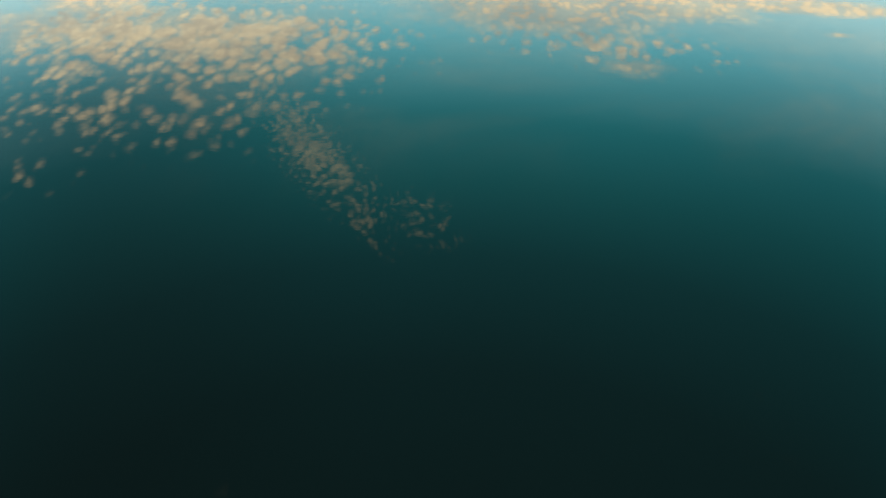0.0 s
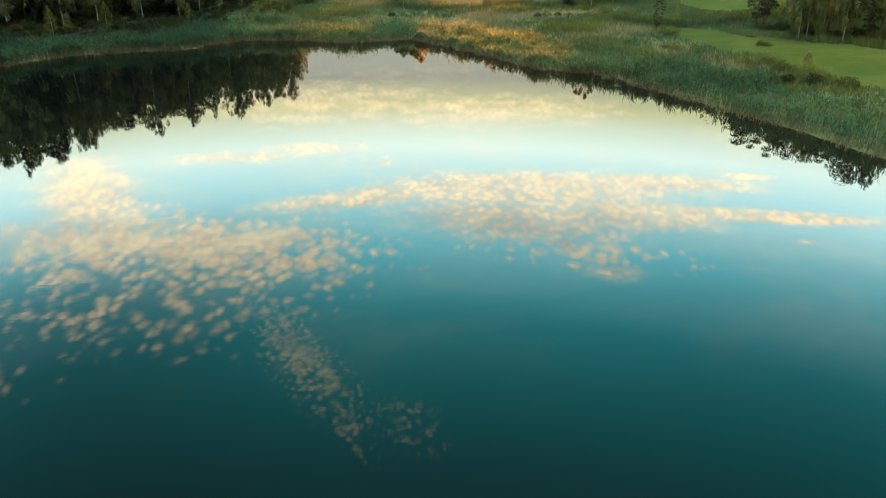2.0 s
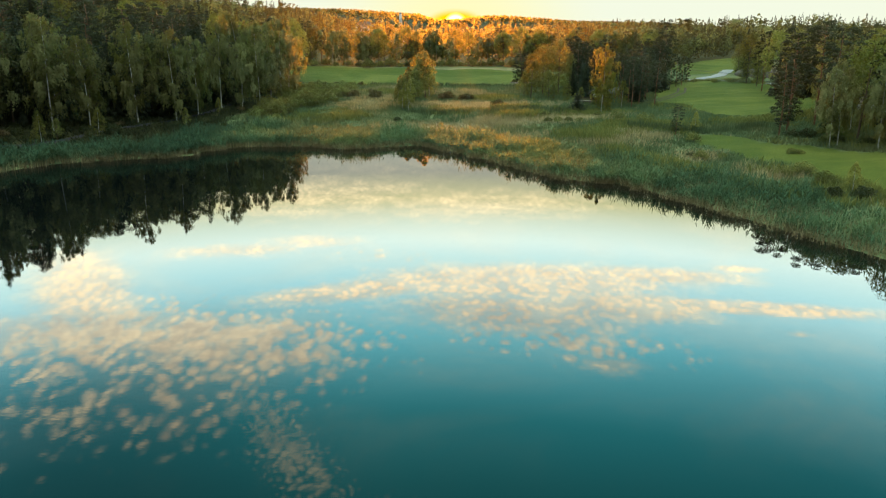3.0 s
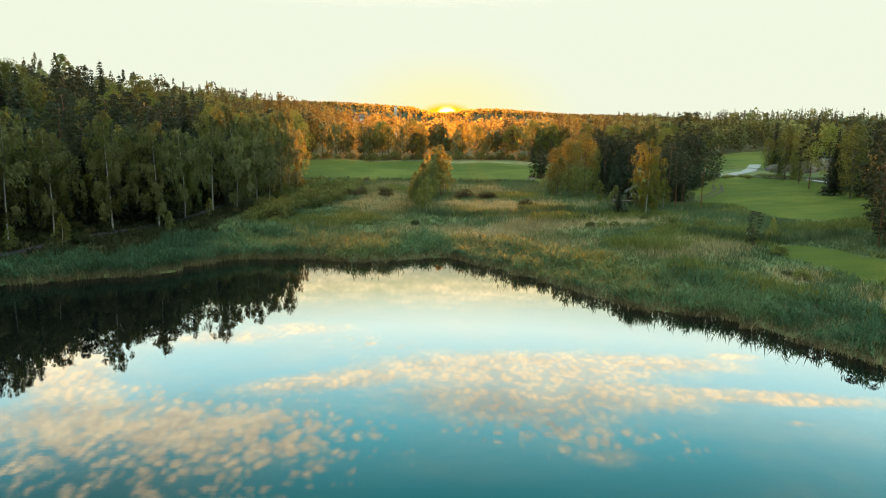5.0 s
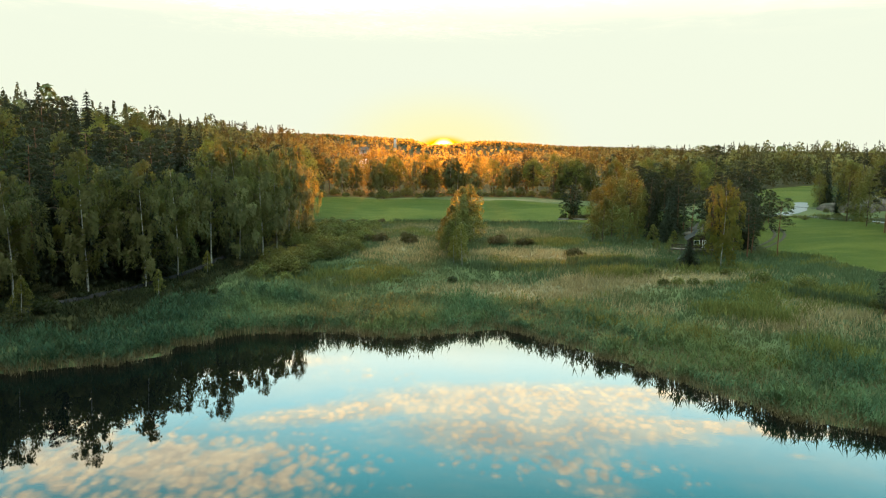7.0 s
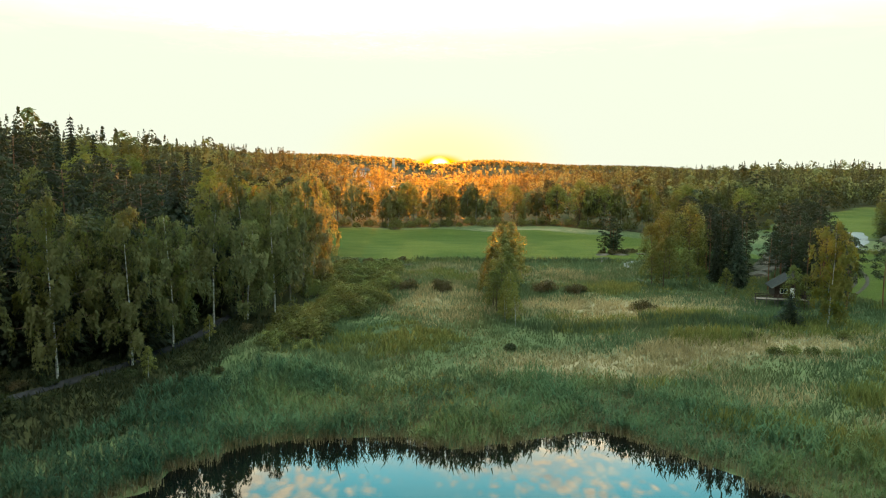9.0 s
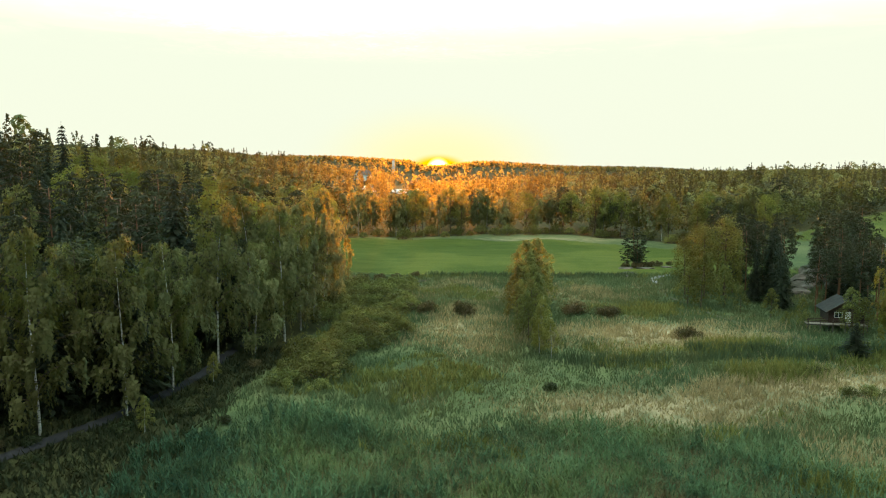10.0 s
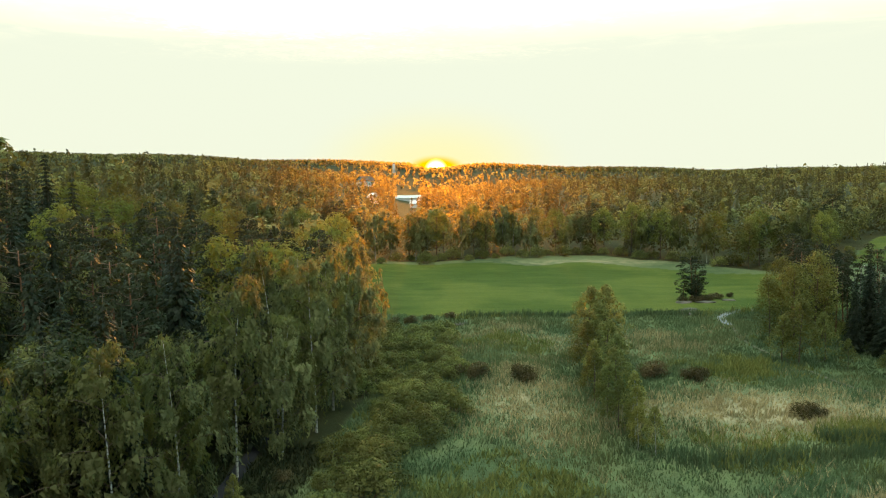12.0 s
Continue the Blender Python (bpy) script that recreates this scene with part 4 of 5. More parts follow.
for x, y in scatter((88, 138, 255, 350), 7.2, lambda x, y: x > 99 + 14 * ease(275, 300, y) and not far_field(x, y, 86, 17) and not (abs(y - 284 + 0.1 * (x - 80)) < 4 and x < 108), 900):
    k = rng.uniform()
    plant((PINES + SPRUCES + ASPENS + DISTANT_BIRCHES)[int(k * 8)], x, y, rng.uniform(0.6, 0.95))
for i, (x, y) in enumerate(scatter((62, 100, 262, 312), 4.5, lambda x, y: (abs(y - 291 + 0.2 * (x - 90)) < 3 and x > 88) or (abs(y - 275 - 0.05 * x + 3) < 2.5 and x < 96), 700)):
    plant(WILLOWS[i % 2], x, y, rng.uniform(0.5, 0.9))

plant(SPRUCES[0], 95.5, 303.0, 0.84)
plant(ASPENS[1], 91.5, 298.5, 0.66)
for x, y, s in [(98.0, 306.0, 0.6), (97.5, 299.0, 0.5), (88.5, 283.5, 0.45), (99.0, 300.0, 0.7), (104.0, 303.0, 0.75)]:
    plant(SPRUCES[int(y) % 2], x, y, s)

# forest edge beyond the field
for i, x in enumerate(np.arange(-100, 130, 4.4)):
    y = float(field_end(x)) + 6 + rng.uniform(-2, 6)
    k = rng.uniform()
    if far_field(x, y, 86, 17):
        continue
    plant((DISTANT_BIRCHES + DISTANT_BIRCHES + ASPENS + ASPENS + PINES[:1])[int(k * 9)], x + rng.uniform(-1.5, 1.5), y + 4, rng.uniform(0.78, 1.02))
    plant(WILLOWS[i % 2], x + 2, y - 2 + rng.uniform(-2, 1), rng.uniform(0.9, 1.7))
# young growth between the left-hand reeds and the birches, shrubs in shade-darkened leaf
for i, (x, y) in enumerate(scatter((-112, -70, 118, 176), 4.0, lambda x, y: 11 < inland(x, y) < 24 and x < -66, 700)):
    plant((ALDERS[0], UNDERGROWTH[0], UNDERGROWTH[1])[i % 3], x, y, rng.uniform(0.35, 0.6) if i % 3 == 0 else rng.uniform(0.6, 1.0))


def woods(name, places, heights, per, size, label, conifers, low=0.2):
    """A stretch of forest: many crowns of leaves in one mesh, pointed or rounded."""
    n = len(places)
    base = np.column_stack([places, land(places[:, 0], places[:, 1])])
    k = np.repeat(np.arange(n), per)
    m = len(k)
    pointed = rng.uniform(size=n) < conifers
    sharp = pointed[k]
    h = heights[k]
    # pointed crowns: leaves on a cone
    t = rng.uniform(0, 1, m) ** 0.8
    az = rng.uniform(0, math.tau, m)
    r = (0.16 * (1 - t) + 0.012) * rng.uniform(0.6, 1.08, m) * h
    cone = np.stack([np.cos(az) * r, np.sin(az) * r, (0.06 + 0.94 * t) * h], 1)
    cone_out = np.stack([np.cos(az), np.sin(az), np.full(m, 0.3)], 1)
    # rounded crowns: leaves on the outsides of a handful of lobes
    lobe = rng.normal(size=(n, 9, 3))
    lobe /= np.linalg.norm(lobe, axis=2)[:, :, None]
    lobe[:, :, 2] = 0.15 + 0.85 * lobe[:, :, 2]
    girth, body = 0.25 * rng.uniform(0.75, 1.2, n), (1 - low) * 0.5
    mine = lobe[k, rng.integers(0, 9, m)]
    d = rand_unit(m)
    d[:, 2] = np.where(rng.uniform(size=m) < 0.6, np.abs(d[:, 2]), d[:, 2])
    d += 0.5 * mine
    d /= np.linalg.norm(d, axis=1)[:, None]
    reach = np.stack([girth[k], girth[k], np.full(m, body)], 1)
    dome = (mine * reach * 0.66 + d * reach * np.array((0.46, 0.46, 0.30)) * rng.uniform(0.8, 1.06, m)[:, None]) * h[:, None]
    dome[:, 2] += (low + body) * h
    c = base[k] + np.where(sharp[:, None], cone, dome)
    s = size * rng.uniform(0.6, 1.3, m)[:, None] * (h / 17)[:, None]
    s = s * np.where(sharp, 0.42 + 0.6 * (1 - t), 1.0)[:, None]
    u, v = tangents(np.where(sharp[:, None], cone_out, d + np.array((0, 0, 0.15))), 0.45)
    u, v = u * s, v * s * 0.8
    ob = mesh_object(name, *cards(c, u, v), [M_WOODS, M_WOODS_DARK])
    dark = pointed | (rng.uniform(size=n) < 0.2)
    ob.data.polygons.foreach_set("material_index", dark[k].astype(np.int32))
    one = np.repeat(rng.uniform(size=n)[k], 3)
    each = ob.data.color_attributes.new("tree", "FLOAT_COLOR", "POINT")
    each.data.foreach_set("color", np.stack([one, one, one, np.ones_like(one)], -1).reshape(-1).astype(np.float32))
    return tagged(ob, label, "forest", kind="stuff")


def places(n, box, keep):
    p = np.column_stack([rng.uniform(box[0], box[1], n), rng.uniform(box[2], box[3], n)])
    return p[keep(p[:, 0], p[:, 1])]


def gap(x, y):
    """The open valley through which the distant lake shows."""
    return (np.abs(x + 41.6 + 0.04 * (y - 134)) < 0.016 * (y - 134) + 1) & (y > 425)


near_w = places(1350, (-330, 330, 285, 640), lambda x, y: ((y > field_end(x) + 16) | ((x < -62) & (y > 286)) | ((x > 112) & (y > 286)))
                & (np.abs(x) < 0.85 * (y - 60)) & ~gap(x, y) & ~far_field(x, y, 86, 17))
woods("forest", near_w, rng.uniform(12, 19, len(near_w)), 160, 0.60, "mixed forest of spruce, pine and birch beyond the field", 0.58, 0.12)
edge_w = places(560, (-130, 150, 325, 412), lambda x, y: (y > field_end(x) + 11) & (y < field_end(x) + 42) & ~far_field(x, y, 86, 17))
woods("forest", edge_w, rng.uniform(8, 17, len(edge_w)), 360, 0.46, "dense leafy edge of the forest beyond the field", 0.22, 0.04)
hem = places(2600, (90, 260, 320, 520), lambda x, y: far_field(x, y, 125, 48) & ~far_field(x, y, 88, 18) & (y > field_end(x) + 12))
woods("forest", hem, rng.uniform(9, 16, len(hem)), 70, 0.70, "mixed trees round the far field", 0.5, 0.05)
left_w = places(700, (-330, -100, 120, 300), lambda x, y: ((x < -113) | (x + 0.9 * (y - 200) < -140)) & (inland(x, y) > 14))
woods("forest", left_w, rng.uniform(15, 21, len(left_w)), 170, 0.62, "dark mixed forest on the wooded slope", 0.8)
mid_w = places(4200, (-900, 900, 640, 1500), lambda x, y: (np.abs(x) < 0.75 * y) & ~gap(x, y))
woods("forest", mid_w, rng.uniform(12, 19, len(mid_w)), 58, 0.95, "distant mixed forest rolling away over low hills", 0.6, 0.08)
far_w = np.concatenate([places(4500, (-2300, 2300, 1450, 2450), lambda x, y: np.abs(x) < 0.72 * y), places(15000, (-2300, 2300, 2450, 3150), lambda x, y: np.abs(x) < 0.72 * y)])
woods("forest", far_w, rng.uniform(12, 18, len(far_w)), 5, 4.4, "far wooded ridge under the evening sky", 0.4, 0.0)


def spikes(name, x, y, tall, wide, mat, label, category, lean=0.22):
    """Upright blades, three corners each."""
    n = len(x)
    b = np.column_stack([x, y, land(x, y) - 0.1])
    az = rng.uniform(0, math.tau, n)
    side = np.stack([np.cos(az), np.sin(az), np.zeros(n)], 1) * (wide * rng.uniform(0.6, 1.3, n))[:, None]
    tip = b + np.column_stack([rng.normal(0, lean, n) * tall, rng.normal(0, lean, n) * tall, tall])
    verts = np.stack([b - side, b + side, tip], 1).reshape(-1, 3)
    return tagged(mesh_object(name, verts, np.arange(3 * n).reshape(-1, 3), mat), label, category, kind="stuff")


def patchy(x, y, size):
    return np.sin(x / size + 1.7 * np.sin(y / size * 0.7)) * np.sin(y / size * 1.3 + 1.1 * np.sin(x / size * 0.8))


# reed belt round the lake
def tufts(x0, x1, y0, y1, n, per, spread_by):
    """Places for blades, gathered in tufts; each tuft has its own vigour."""
    cx, cy, vigour = rng.uniform(x0, x1, n), rng.uniform(y0, y1, n), rng.uniform(0.68, 1.22, n)
    k = np.repeat(np.arange(n), per)
    off = rng.normal(0, spread_by, (2, n * per))
    return cx[k] + off[0], cy[k] + off[1], vigour[k], np.hypot(off[0], off[1]) / spread_by


def reed_stalks(x, y, tall, mat, label):
    """Stalks with blades that arch away from them, thickest near the head."""
    n = len(x)
    foot = np.column_stack([x, y, np.maximum(land(x, y), -0.25) - 0.1])
    sway = np.column_stack([rng.normal(0.06, 0.10, n) * tall, rng.normal(0, 0.10, n) * tall, tall])
    az = rng.uniform(0, math.tau, n)
    thin = np.stack([np.cos(az), np.sin(az), np.zeros(n)], 1) * 0.035
    verts = [np.stack([foot - thin, foot + thin, foot + sway], 1).reshape(-1, 3)]
    for f0, f1 in ((0.30, 0.55), (0.50, 0.75), (0.65, 0.9), (0.8, 0.98)):
        f = rng.uniform(f0, f1, n)[:, None]
        az = rng.uniform(0, math.tau, n)
        length = (rng.uniform(0.38, 0.72, n) * tall / 1.9)[:, None]
        base = foot + sway * f
        out = np.column_stack([0.7 * np.cos(az), 0.7 * np.sin(az), rng.uniform(0.25, 1.3, n)])
        side = np.column_stack([-np.sin(az), np.cos(az), rng.normal(0, 0.3, n)]) * 0.066
        verts.append(np.stack([base - side, base + side, base + out * length], 1).reshape(-1, 3))
    verts = np.concatenate(verts)
    return tagged(mesh_object("reeds", verts, np.arange(len(verts)).reshape(-1, 3), mat), label, "reeds", kind="stuff")


x, y, vigour, out = tufts(-150, 85, -10, 192, 90000, 7, 0.34)
d = inland(x, y)
belt = 19 - 5 * ease(-50, -35, x) - 6 * ease(-55, -64, x) + 1 * ease(-15, 5, x) - 2 * ease(15, 30, x) + 3.5 * patchy(x, y, 7)
edge = -1.25 + 0.9 * patchy(x, y, 2.3) + 0.5 * np.sin(x * 1.9 + y * 1.3)
keep = (d > edge) & (d < belt) & (rng.uniform(size=len(x)) < np.where(y > 118, 1.0, 0.55)) & (rng.uniform(size=len(x)) < np.where(d < 2.5, 1.0, 0.62))
x, y, d, vigour, out = x[keep], y[keep], d[keep], vigour[keep], out[keep]
tall = (1.85 + 0.5 * patchy(x, y, 4.1) + 0.5 * patchy(x, y + 3, 1.6)) * vigour * (1.1 - 0.14 * out) * rng.uniform(0.75, 1.1, len(x))
# left-hand reeds take the darker of the two reed colours
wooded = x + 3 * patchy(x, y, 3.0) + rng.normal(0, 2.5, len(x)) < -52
tall = np.maximum(tall, 0.5)
reed_stalks(x[~wooded], y[~wooded], tall[~wooded], M_REED, "dense green reed belt along the lake shore")
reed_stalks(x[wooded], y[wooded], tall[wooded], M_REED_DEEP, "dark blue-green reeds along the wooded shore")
rim = (d < 0.9) & (rng.uniform(size=len(x)) < 0.6)
spikes("dead_reeds", x[rim] + rng.normal(0, 0.2, rim.sum()), y[rim] + rng.normal(0, 0.2, rim.sum()), 0.62 * tall[rim], 0.06, M_DRY, "straw-coloured dead reed stalks at the waterline", "reeds", 0.12)

# meadow grass
x, y, vigour, out = tufts(-100, 88, 90, 281, 68000, 9, 0.45)
d = inland(x, y)
sown = field_zone(x, y) > 0.5
keep = (d > 11) & ~(x < -57) & (wood_zone(x, y) < 0.5) & ~sown
x, y, d, vigour = x[keep], y[keep], d[keep], vigour[keep]
pale = dry_zone(x, y) + 0.25 * patchy(x, y, 3.0) + rng.uniform(-0.35, 0.35, len(x)) > 0.52
herb = (~pale) & (patchy(x + 30, y, 8.5) + 0.5 * patchy(x, y, 2.0) + 0.35 * ease(10, 25, x) * ease(200, 180, y) + rng.uniform(-0.25, 0.25, len(x)) > 0.62)
tall = (0.8 + 0.3 * patchy(x, y, 6.0)) * vigour * rng.uniform(0.6, 1.2, len(x))
spikes("meadow_grass", x[~pale & ~herb], y[~pale & ~herb], tall[~pale & ~herb], 0.085, M_GRASS, "tall uneven green meadow grass", "grass", 0.3)
spikes("dry_grass", x[pale], y[pale], tall[pale] * 1.05, 0.10, M_DRY, "pale straw-coloured dry grass in the wet meadow", "grass", 0.35)
spikes("meadow_herbs", x[herb], y[herb], tall[herb] * 1.25, 0.14, M_HERB, "yellow-green meadow herbs in loose patches", "herbs", 0.4)


# bands of tall dark sedge along the wet ditches
def band(line, wide, n):
    line = np.array(line, float)
    seg = rng.integers(0, len(line) - 1, n)
    at = line[seg] + (line[seg + 1] - line[seg]) * rng.uniform(0, 1, n)[:, None]
    return at + rng.normal(0, wide, (n, 2)) * (0.6, 1.0)


bands = np.concatenate([band(p, wd, k) for p, wd, k in [
    ([(-18, 204.5), (-7, 204), (5, 205), (15, 203.5), (26, 208.5)], 1.0, 1900), ([(0, 209), (11, 207)], 0.6, 1200), ([(-36, 276), (-10, 275.5), (12, 275)], 0.8, 1500),
    ([(36, 170), (44.6, 172), (50, 175)], 0.6, 600), ([(26, 181), (31, 176), (37, 171)], 1.1, 900)]])
spikes("sedge", bands[:, 0], bands[:, 1], rng.uniform(0.8, 1.7, len(bands)), 0.12, M_SEDGE, "tall dark green sedge along wet ditches", "sedge", 0.2)
# herbs and ferns on the forest floor by the path, coloured dark for tree shade
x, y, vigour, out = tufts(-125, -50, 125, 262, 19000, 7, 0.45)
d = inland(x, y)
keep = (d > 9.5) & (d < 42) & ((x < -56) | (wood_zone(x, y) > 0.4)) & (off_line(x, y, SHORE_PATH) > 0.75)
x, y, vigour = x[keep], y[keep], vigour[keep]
spikes("forest_herbs", x, y, rng.uniform(0.35, 1.0, len(x)) * vigour, 0.14, M_SHADE_HERB, "herbs and ferns on the forest floor, shade put into their colour", "herbs", 0.5)
# yellow herbs near the shore
bands = np.concatenate([band([a, b], 1.6, 900) for a, b in [((22, 150), (28, 142)), ((17, 160), (22, 152)), ((12, 176), (20, 168)), ((30, 134), (34, 126)), ((-4, 172), (4, 168)), ((2, 167), (8, 163)), ((1.2, 209), (11.7, 209.6)), ((1.5, 198), (11.4, 198.2))]])
spikes("flowering_herbs", bands[:, 0], bands[:, 1], rng.uniform(0.9, 1.9, len(bands)), 0.13, M_HERB, "yellow-green flowering herbs behind the reeds", "herbs", 0.3)


# ---- small buildings and built things ----
def part(name, bm, mat, parent, label=""):
    me = bpy.data.meshes.new(name)
    bm.to_mesh(me)
    bm.free()
    me.materials.append(mat)
    ob = new(name, me)
    ob.parent = parent
    return tagged(ob, label) if label else ob


def box(x0, y0, z0, x1, y1, z1, bm=None, bevel=0.0):
    bm = bm or bmesh.new()
    made = bmesh.ops.create_cube(bm, size=1.0, matrix=Matrix.LocRotScale(((x0 + x1) / 2, (y0 + y1) / 2, (z0 + z1) / 2), None, (x1 - x0, y1 - y0, z1 - z0)))
    if bevel:
        bmesh.ops.bevel(bm, geom=list({e for v in made["verts"] for e in v.link_edges}), offset=bevel, segments=1, affect="EDGES")
    return bm


def prism(outline, y0, y1, bm=None):
    """An outline in x and z drawn out along y."""
    bm = bm or bmesh.new()
    a, b = [bm.verts.new((x, y0, z)) for x, z in outline], [bm.verts.new((x, y1, z)) for x, z in outline]
    bm.faces.new(a)
    bm.faces.new(b[::-1])
    for i in range(len(a)):
        j = (i + 1) % len(a)
        bm.faces.new((a[j], a[i], b[i], b[j]))
    bmesh.ops.recalc_face_normals(bm, faces=bm.faces)
    return bm


def slab(p, q, thick, y0, y1):
    """A roof slope from eave p to ridge q (x, z)."""
    return prism([p, q, (q[0], q[1] + thick), (p[0], p[1] + thick)], y0, y1)


def gable_house(name, wide, deep, eave, rise, wall_mat, roof_mat, label, category, over=0.45, windows=(), doors=()):
    """A house with its gable to -y: walls, two roof slopes, windows and doors."""
    root = tagged(new(name), label, category)
    hw = wide / 2
    part("wall", prism([(-hw, 0), (hw, 0), (hw, eave), (0, eave + rise), (-hw, eave)], 0, deep), wall_mat, root)
    k = rise / hw
    for s in (-1, 1):
        part("roof", slab((s * (hw + over), eave - k * over + 0.02), (0, eave + rise + 0.02), 0.14, -over * 1.3, deep + over), roof_mat, root)
    for x, z, ww, hh in windows:
        win = part("window", box(x - ww / 2 - 0.09, -0.07, z - 0.09, x + ww / 2 + 0.09, -0.004, z + hh + 0.09), M_WHITE, root, "white window frame")
        for i in (0, 1):
            part("pane", box(x - ww / 2 + i * ww / 2 + 0.03, -0.078, z, x + i * ww / 2 - 0.03, -0.072, z + hh), M_GLASS, win)
    for x, z, ww, hh in doors:
        door = part("door", box(x - ww / 2, -0.06, z, x + ww / 2, -0.004, z + hh), M_WHITE, root, "white painted door")
        part("handle", box(x + ww / 2 - 0.16, -0.12, z + 0.95, x + ww / 2 - 0.06, -0.06, z + 1.0), M_CABLE, door)
    return root


# log cabin on posts with a deck
CABIN = (28.0, 220.6)
cz = 4.35
cabin = gable_house("cabin", 5.4, 5.0, 2.1, 1.75, M_LOG, M_ROOF, "dark log cabin with grey gable roof on a slope", "cabin", 0.7,
                    windows=[(-1.2, 0.85, 1.1, 0.8)], doors=[(0.3, 0.03, 0.85, 1.8)])
cabin.matrix_basis = pose(CABIN[0], CABIN[1], cz, 0, 0, -14) @ Matrix.Scale(0.9, 4)
for i in range(9):
    for x0, x1 in ((-2.76, -1.88), (0.85, 2.76)) if 0.5 < 0.12 + i * 0.22 < 1.8 else ((-2.76, -0.2), (0.85, 2.76)):
        part("log", box(x0, -0.075, 0.10 + i * 0.22, x1, -0.002, 0.29 + i * 0.22, bevel=0.03), M_LOG, cabin)
for x in (-2.5, -0.8, 0.8, 2.5):
    part("post", box(x - 0.1, 0.15, -2.4, x + 0.1, 0.35, 0.0), M_POLE, cabin)
for s in (-1, 1):
    part("barge_board", slab((s * 3.4, 1.66), (0, 3.87), 0.16, -0.965, -0.92), M_DECK, cabin)
part("chimney", box(0.7, 3.2, 3.0, 1.2, 3.7, 4.5, bevel=0.03), M_ROCK, cabin, "stone chimney")
deck = tagged(new("deck"), "weathered wooden deck with railing in front of the cabin", "deck")
deck.matrix_basis = pose(CABIN[0], CABIN[1], cz, 0, 0, -14) @ Matrix.Scale(0.9, 4)
for i in range(13):
    part("board", box(-6.6, -2.3 + i * 0.17, -0.10, 2.8, -2.145 + i * 0.17, -0.06), M_DECK, deck)
for x in (-6.4, -4.5, -2.6, -0.7, 1.0, 2.6):
    part("post", box(x - 0.07, -2.42, -2.6, x + 0.07, -2.3, 0.92), M_DECK, deck)
for z in (0.30, 0.58, 0.86):
    part("rail", box(-6.6, -2.46, z, 2.8, -2.424, z + 0.12), M_LOG, deck)
for y0 in (-2.2, -1.2, -0.25):
    part("joist", box(-6.5, y0, -0.26, 2.7, y0 + 0.09, -0.104), M_DECK, deck)

# pale hut behind the right-hand trees
hut = gable_house("hut", 4.4, 5.0, 2.2, 1.0, M_WHITE, M_TILE, "small pale hut with dark roof among trees", "hut", 0.35, windows=[(-1.1, 0.9, 0.8, 0.9)], doors=[(0.7, 0.05, 0.85, 1.95)])
hut.matrix_basis = pose(76.4, 181.0, ground_z(76.4, 181.0), 0, 0, 30)

# houses far off in the valley
for x, y, s, turn, wall, roof, label in [(-95, 760, 1.5, 20, M_WHITE, M_METAL_ROOF, "distant pale house with a light roof"), 
                                         (-38, 905, 1.6, 50, M_WHITE, M_TILE, "distant white house among trees"), 
                                         (-135, 1010, 2.0, -40, M_WHITE, M_TILE, "distant white house on the slope")]:
    home = gable_house("house", 7.0, 9.0, 4.2, 2.2, wall, roof, label, "house", 0.5, windows=[(-1.7, 1.0, 1.2, 1.3), (1.7, 1.0, 1.2, 1.3), (0, 3.4, 1.0, 1.1)], doors=[(0, 0.1, 1.0, 2.0)])
    home.matrix_basis = pose(x, y, ground_z(x, y), 0, 0, turn) @ Matrix.Scale(s, 4)

# long pale-roofed halls in the valley
for x, y, deep, s, turn in [(-59.0, 1000.0, 32.0, 1.0, 90), (-55.0, 802.0, 11.0, 1.0, 84)]:
    hall = gable_house("hall", 9.0, deep, 4.0, 3.0, M_WHITE, M_METAL_ROOF, "distant long hall with a bright pale roof", "hall", 0.5, windows=[(0, 1.0, 1.6, 1.4)], doors=[(3.0, 0.1, 1.6, 2.4)])
    hall.matrix_basis = pose(x, y, ground_z(x, y) + 1.0, 0, 0, turn)

# tall chimney in the far forest
stack = tagged(new("chimney"), "tall pale concrete chimney above the far forest", "chimney")
stack.matrix_basis = pose(-146.0, 1900.0, ground_z(-146.0, 1900.0))
t_v, t_f = tubes([([(0, 0, -2), (0, 0, 18), (0, 0, 35)], (4.2, 3.7, 3.1))], 14)
smooth(mesh_object("shaft", t_v, t_f, M_CONCRETE, stack))
t_v, t_f = tubes([([(0, 0, 35), (0, 0, 36.2), (0, 0, 36.6)], (3.4, 3.4, 3.1))], 14)
mesh_object("cap", t_v, t_f, M_TILE, stack)

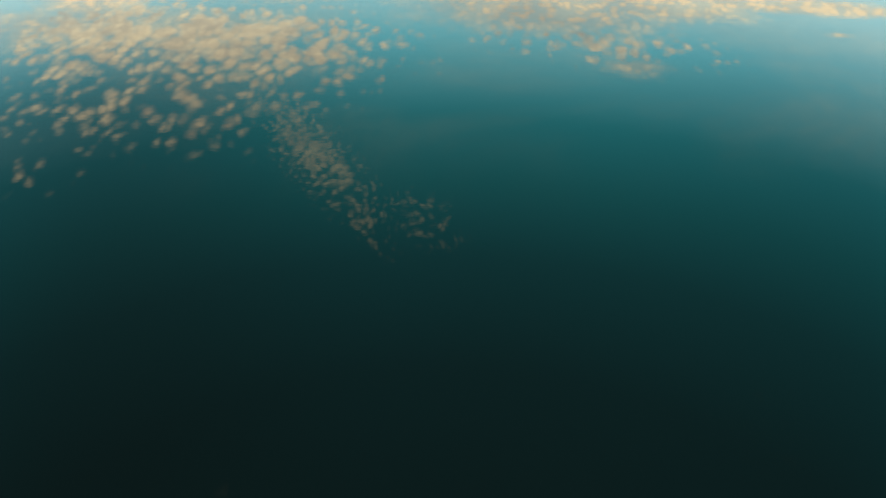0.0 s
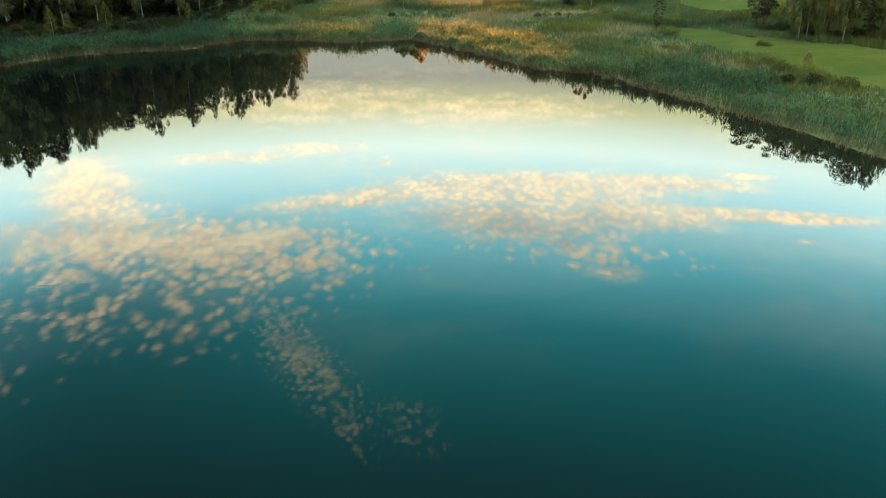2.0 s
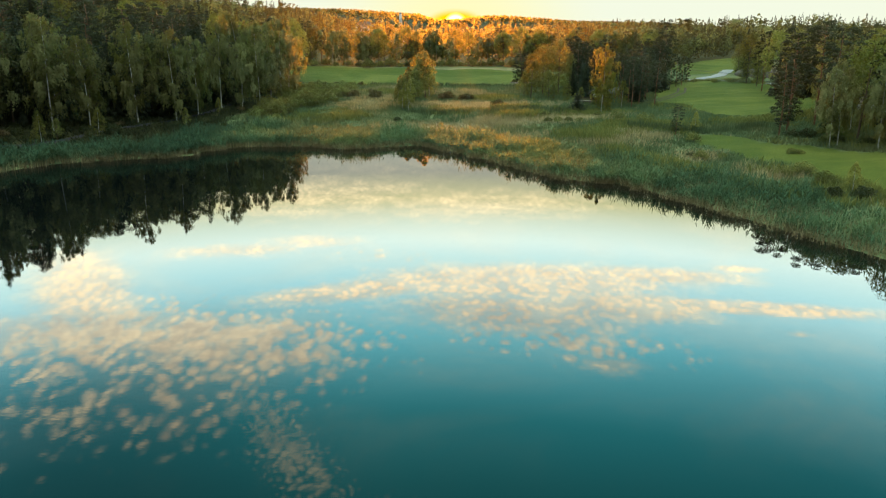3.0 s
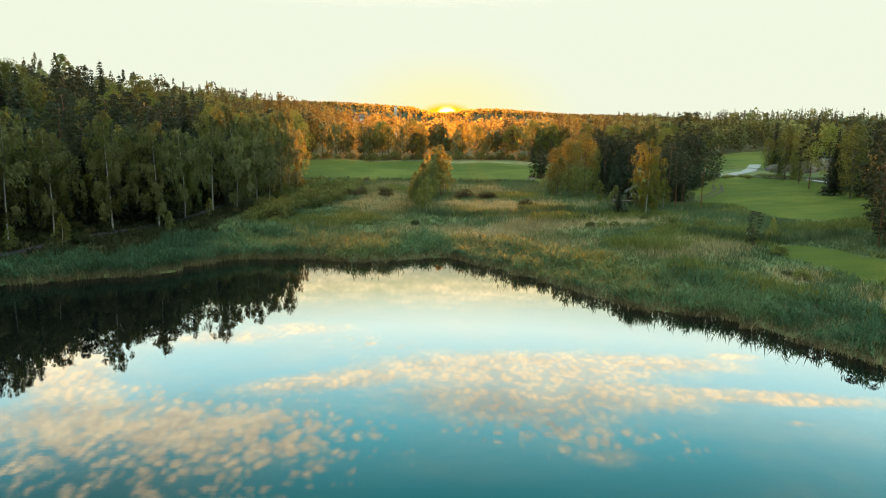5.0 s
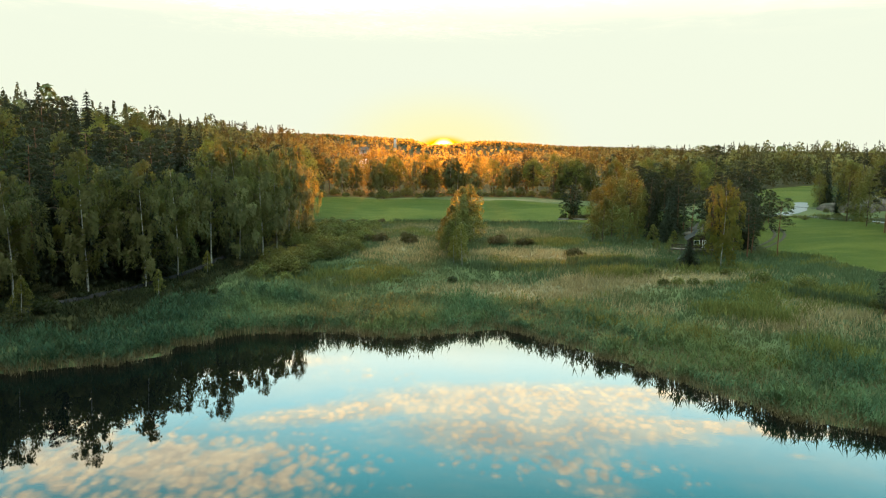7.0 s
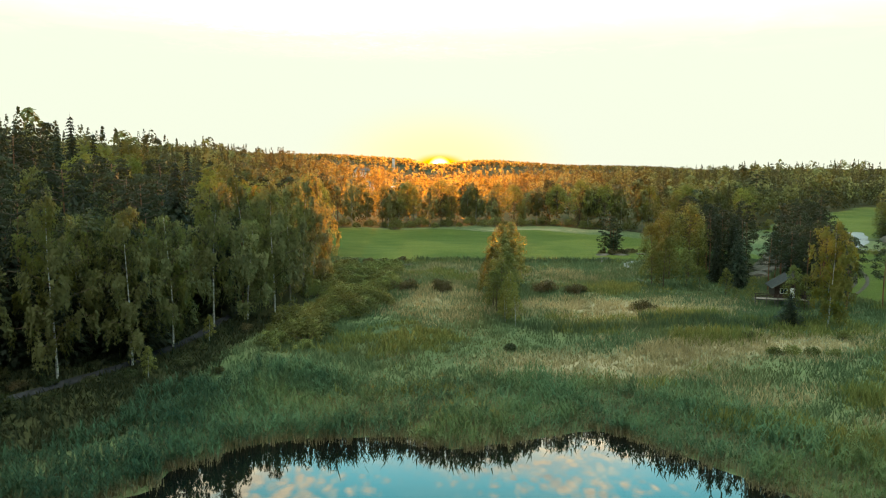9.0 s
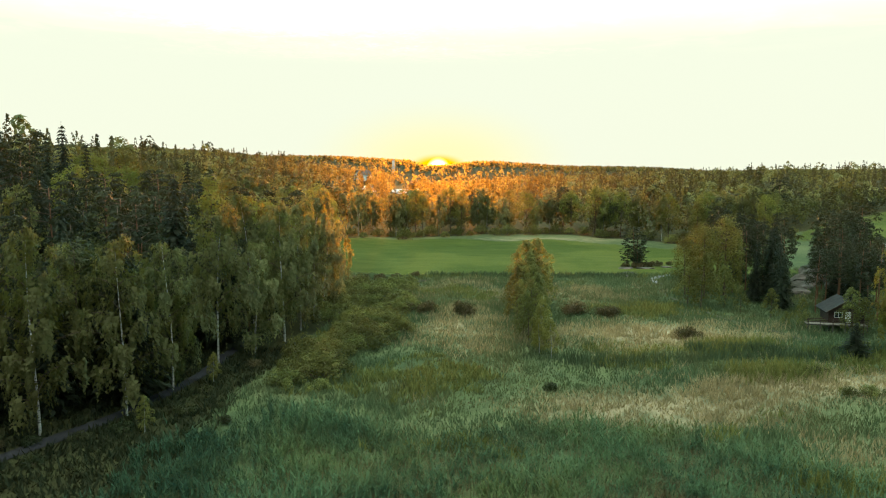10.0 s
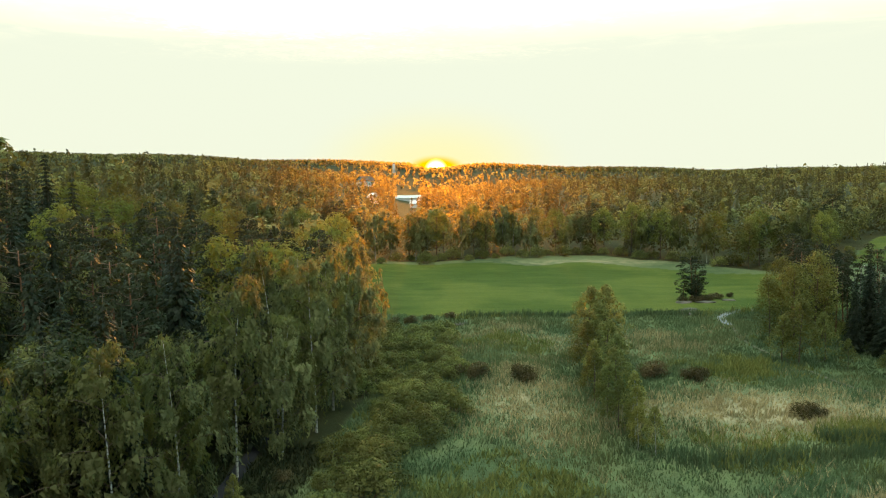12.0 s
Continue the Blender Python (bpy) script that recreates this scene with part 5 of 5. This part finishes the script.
# power line by the rocks
pole = tagged(new("power_pole"), "grey wooden power pole by the rocks", "pole")
pole.matrix_basis = pose(41.3, 271.5, ground_z(41.3, 271.5) + 0.0)
v_, f_ = tubes([([(0, 0, -0.5), (0, 0, 5), (0, 0, 10.4)], (0.15, 0.13, 0.10))], 8)
mesh_object("post", v_, f_, M_POLE, pole)
part("crossarm", box(-0.8, -0.06, 9.7, 0.8, 0.06, 9.85), M_POLE, pole)
for x in (-0.7, 0.7):
    v_, f_ = tubes([([(x, 0, 9.85), (x, 0, 9.95), (x, 0, 10.05)], (0.04, 0.06, 0.03))], 8)
    mesh_object("insulator", v_, f_, M_WHITE, pole)
    s = np.linspace(0, 1, 14)
    line = np.stack([x + 48 * s, 18 * s, 10.0 - 6.0 * s - 3.2 * s * (1 - s)], 1)
    v_, f_ = tubes([(line, [0.022] * 14)], 4)
    mesh_object("wire", v_, f_, M_CABLE, pole)


# bare rock behind the cabin
def rock(x, y, rx, ry, rz, turn, label):
    bm = bmesh.new()
    bmesh.ops.create_icosphere(bm, subdivisions=3, radius=1.0)
    off = Vector((x * 0.37, y * 0.53, 0))
    for vert in bm.verts:
        n = noise.noise(vert.co * 1.3 + off) * 0.35 + noise.noise(vert.co * 3.1 + off) * 0.14
        step_z = round(vert.co.z * 5) / 5
        vert.co = Vector((vert.co.x * rx, vert.co.y * ry, (0.6 * vert.co.z + 0.4 * step_z) * rz)) * (1 + n)
    me = bpy.data.meshes.new("rock")
    bm.to_mesh(me)
    bm.free()
    me.materials.append(M_ROCK)
    ob = tagged(new("rock", me), label, "rock", "rocks")
    ob.matrix_basis = pose(x, y, ground_z(x, y) - 0.15 * rz, 0, 0, turn)
    return ob


R_LABEL = "bare pale granite outcrop with ledges"
for x, y, rx, ry, rz, turn in [(41.5, 260, 3.6, 3.4, 1.6, 20), (46.5, 266, 4.5, 4.2, 2.6, -15), (51.5, 272, 5.0, 4.0, 3.2, 35), (55.5, 268, 3.5, 3.0, 2.2, 80), (37.5, 254, 2.6, 2.2, 1.2, 0),
                               (47.0, 256, 3.5, 3.2, 2.2, 50), (100.0, 292, 7.0, 4.0, 3.6, 10), (95.0, 296, 5.0, 4.0, 3.0, 40), (108.0, 297, 6.0, 5.0, 4.5, 70)]:
    rock(x, y, rx, ry, rz, turn, R_LABEL)
for x, y, rx, ry, rz in [(10.5, 279.5, 2.0, 1.2, 0.6), (12.0, 276.0, 1.6, 1.0, 0.5), (12.0, 286.6, 1.8, 0.9, 0.45), (16.5, 286.2, 2.2, 0.8, 0.4), (22.5, 288.8, 1.6, 0.8, 0.4), (8.8, 275.5, 1.4, 1.0, 0.5)]:
    rock(x, y, rx, ry, rz, 0, "low pale rock at the field edge")
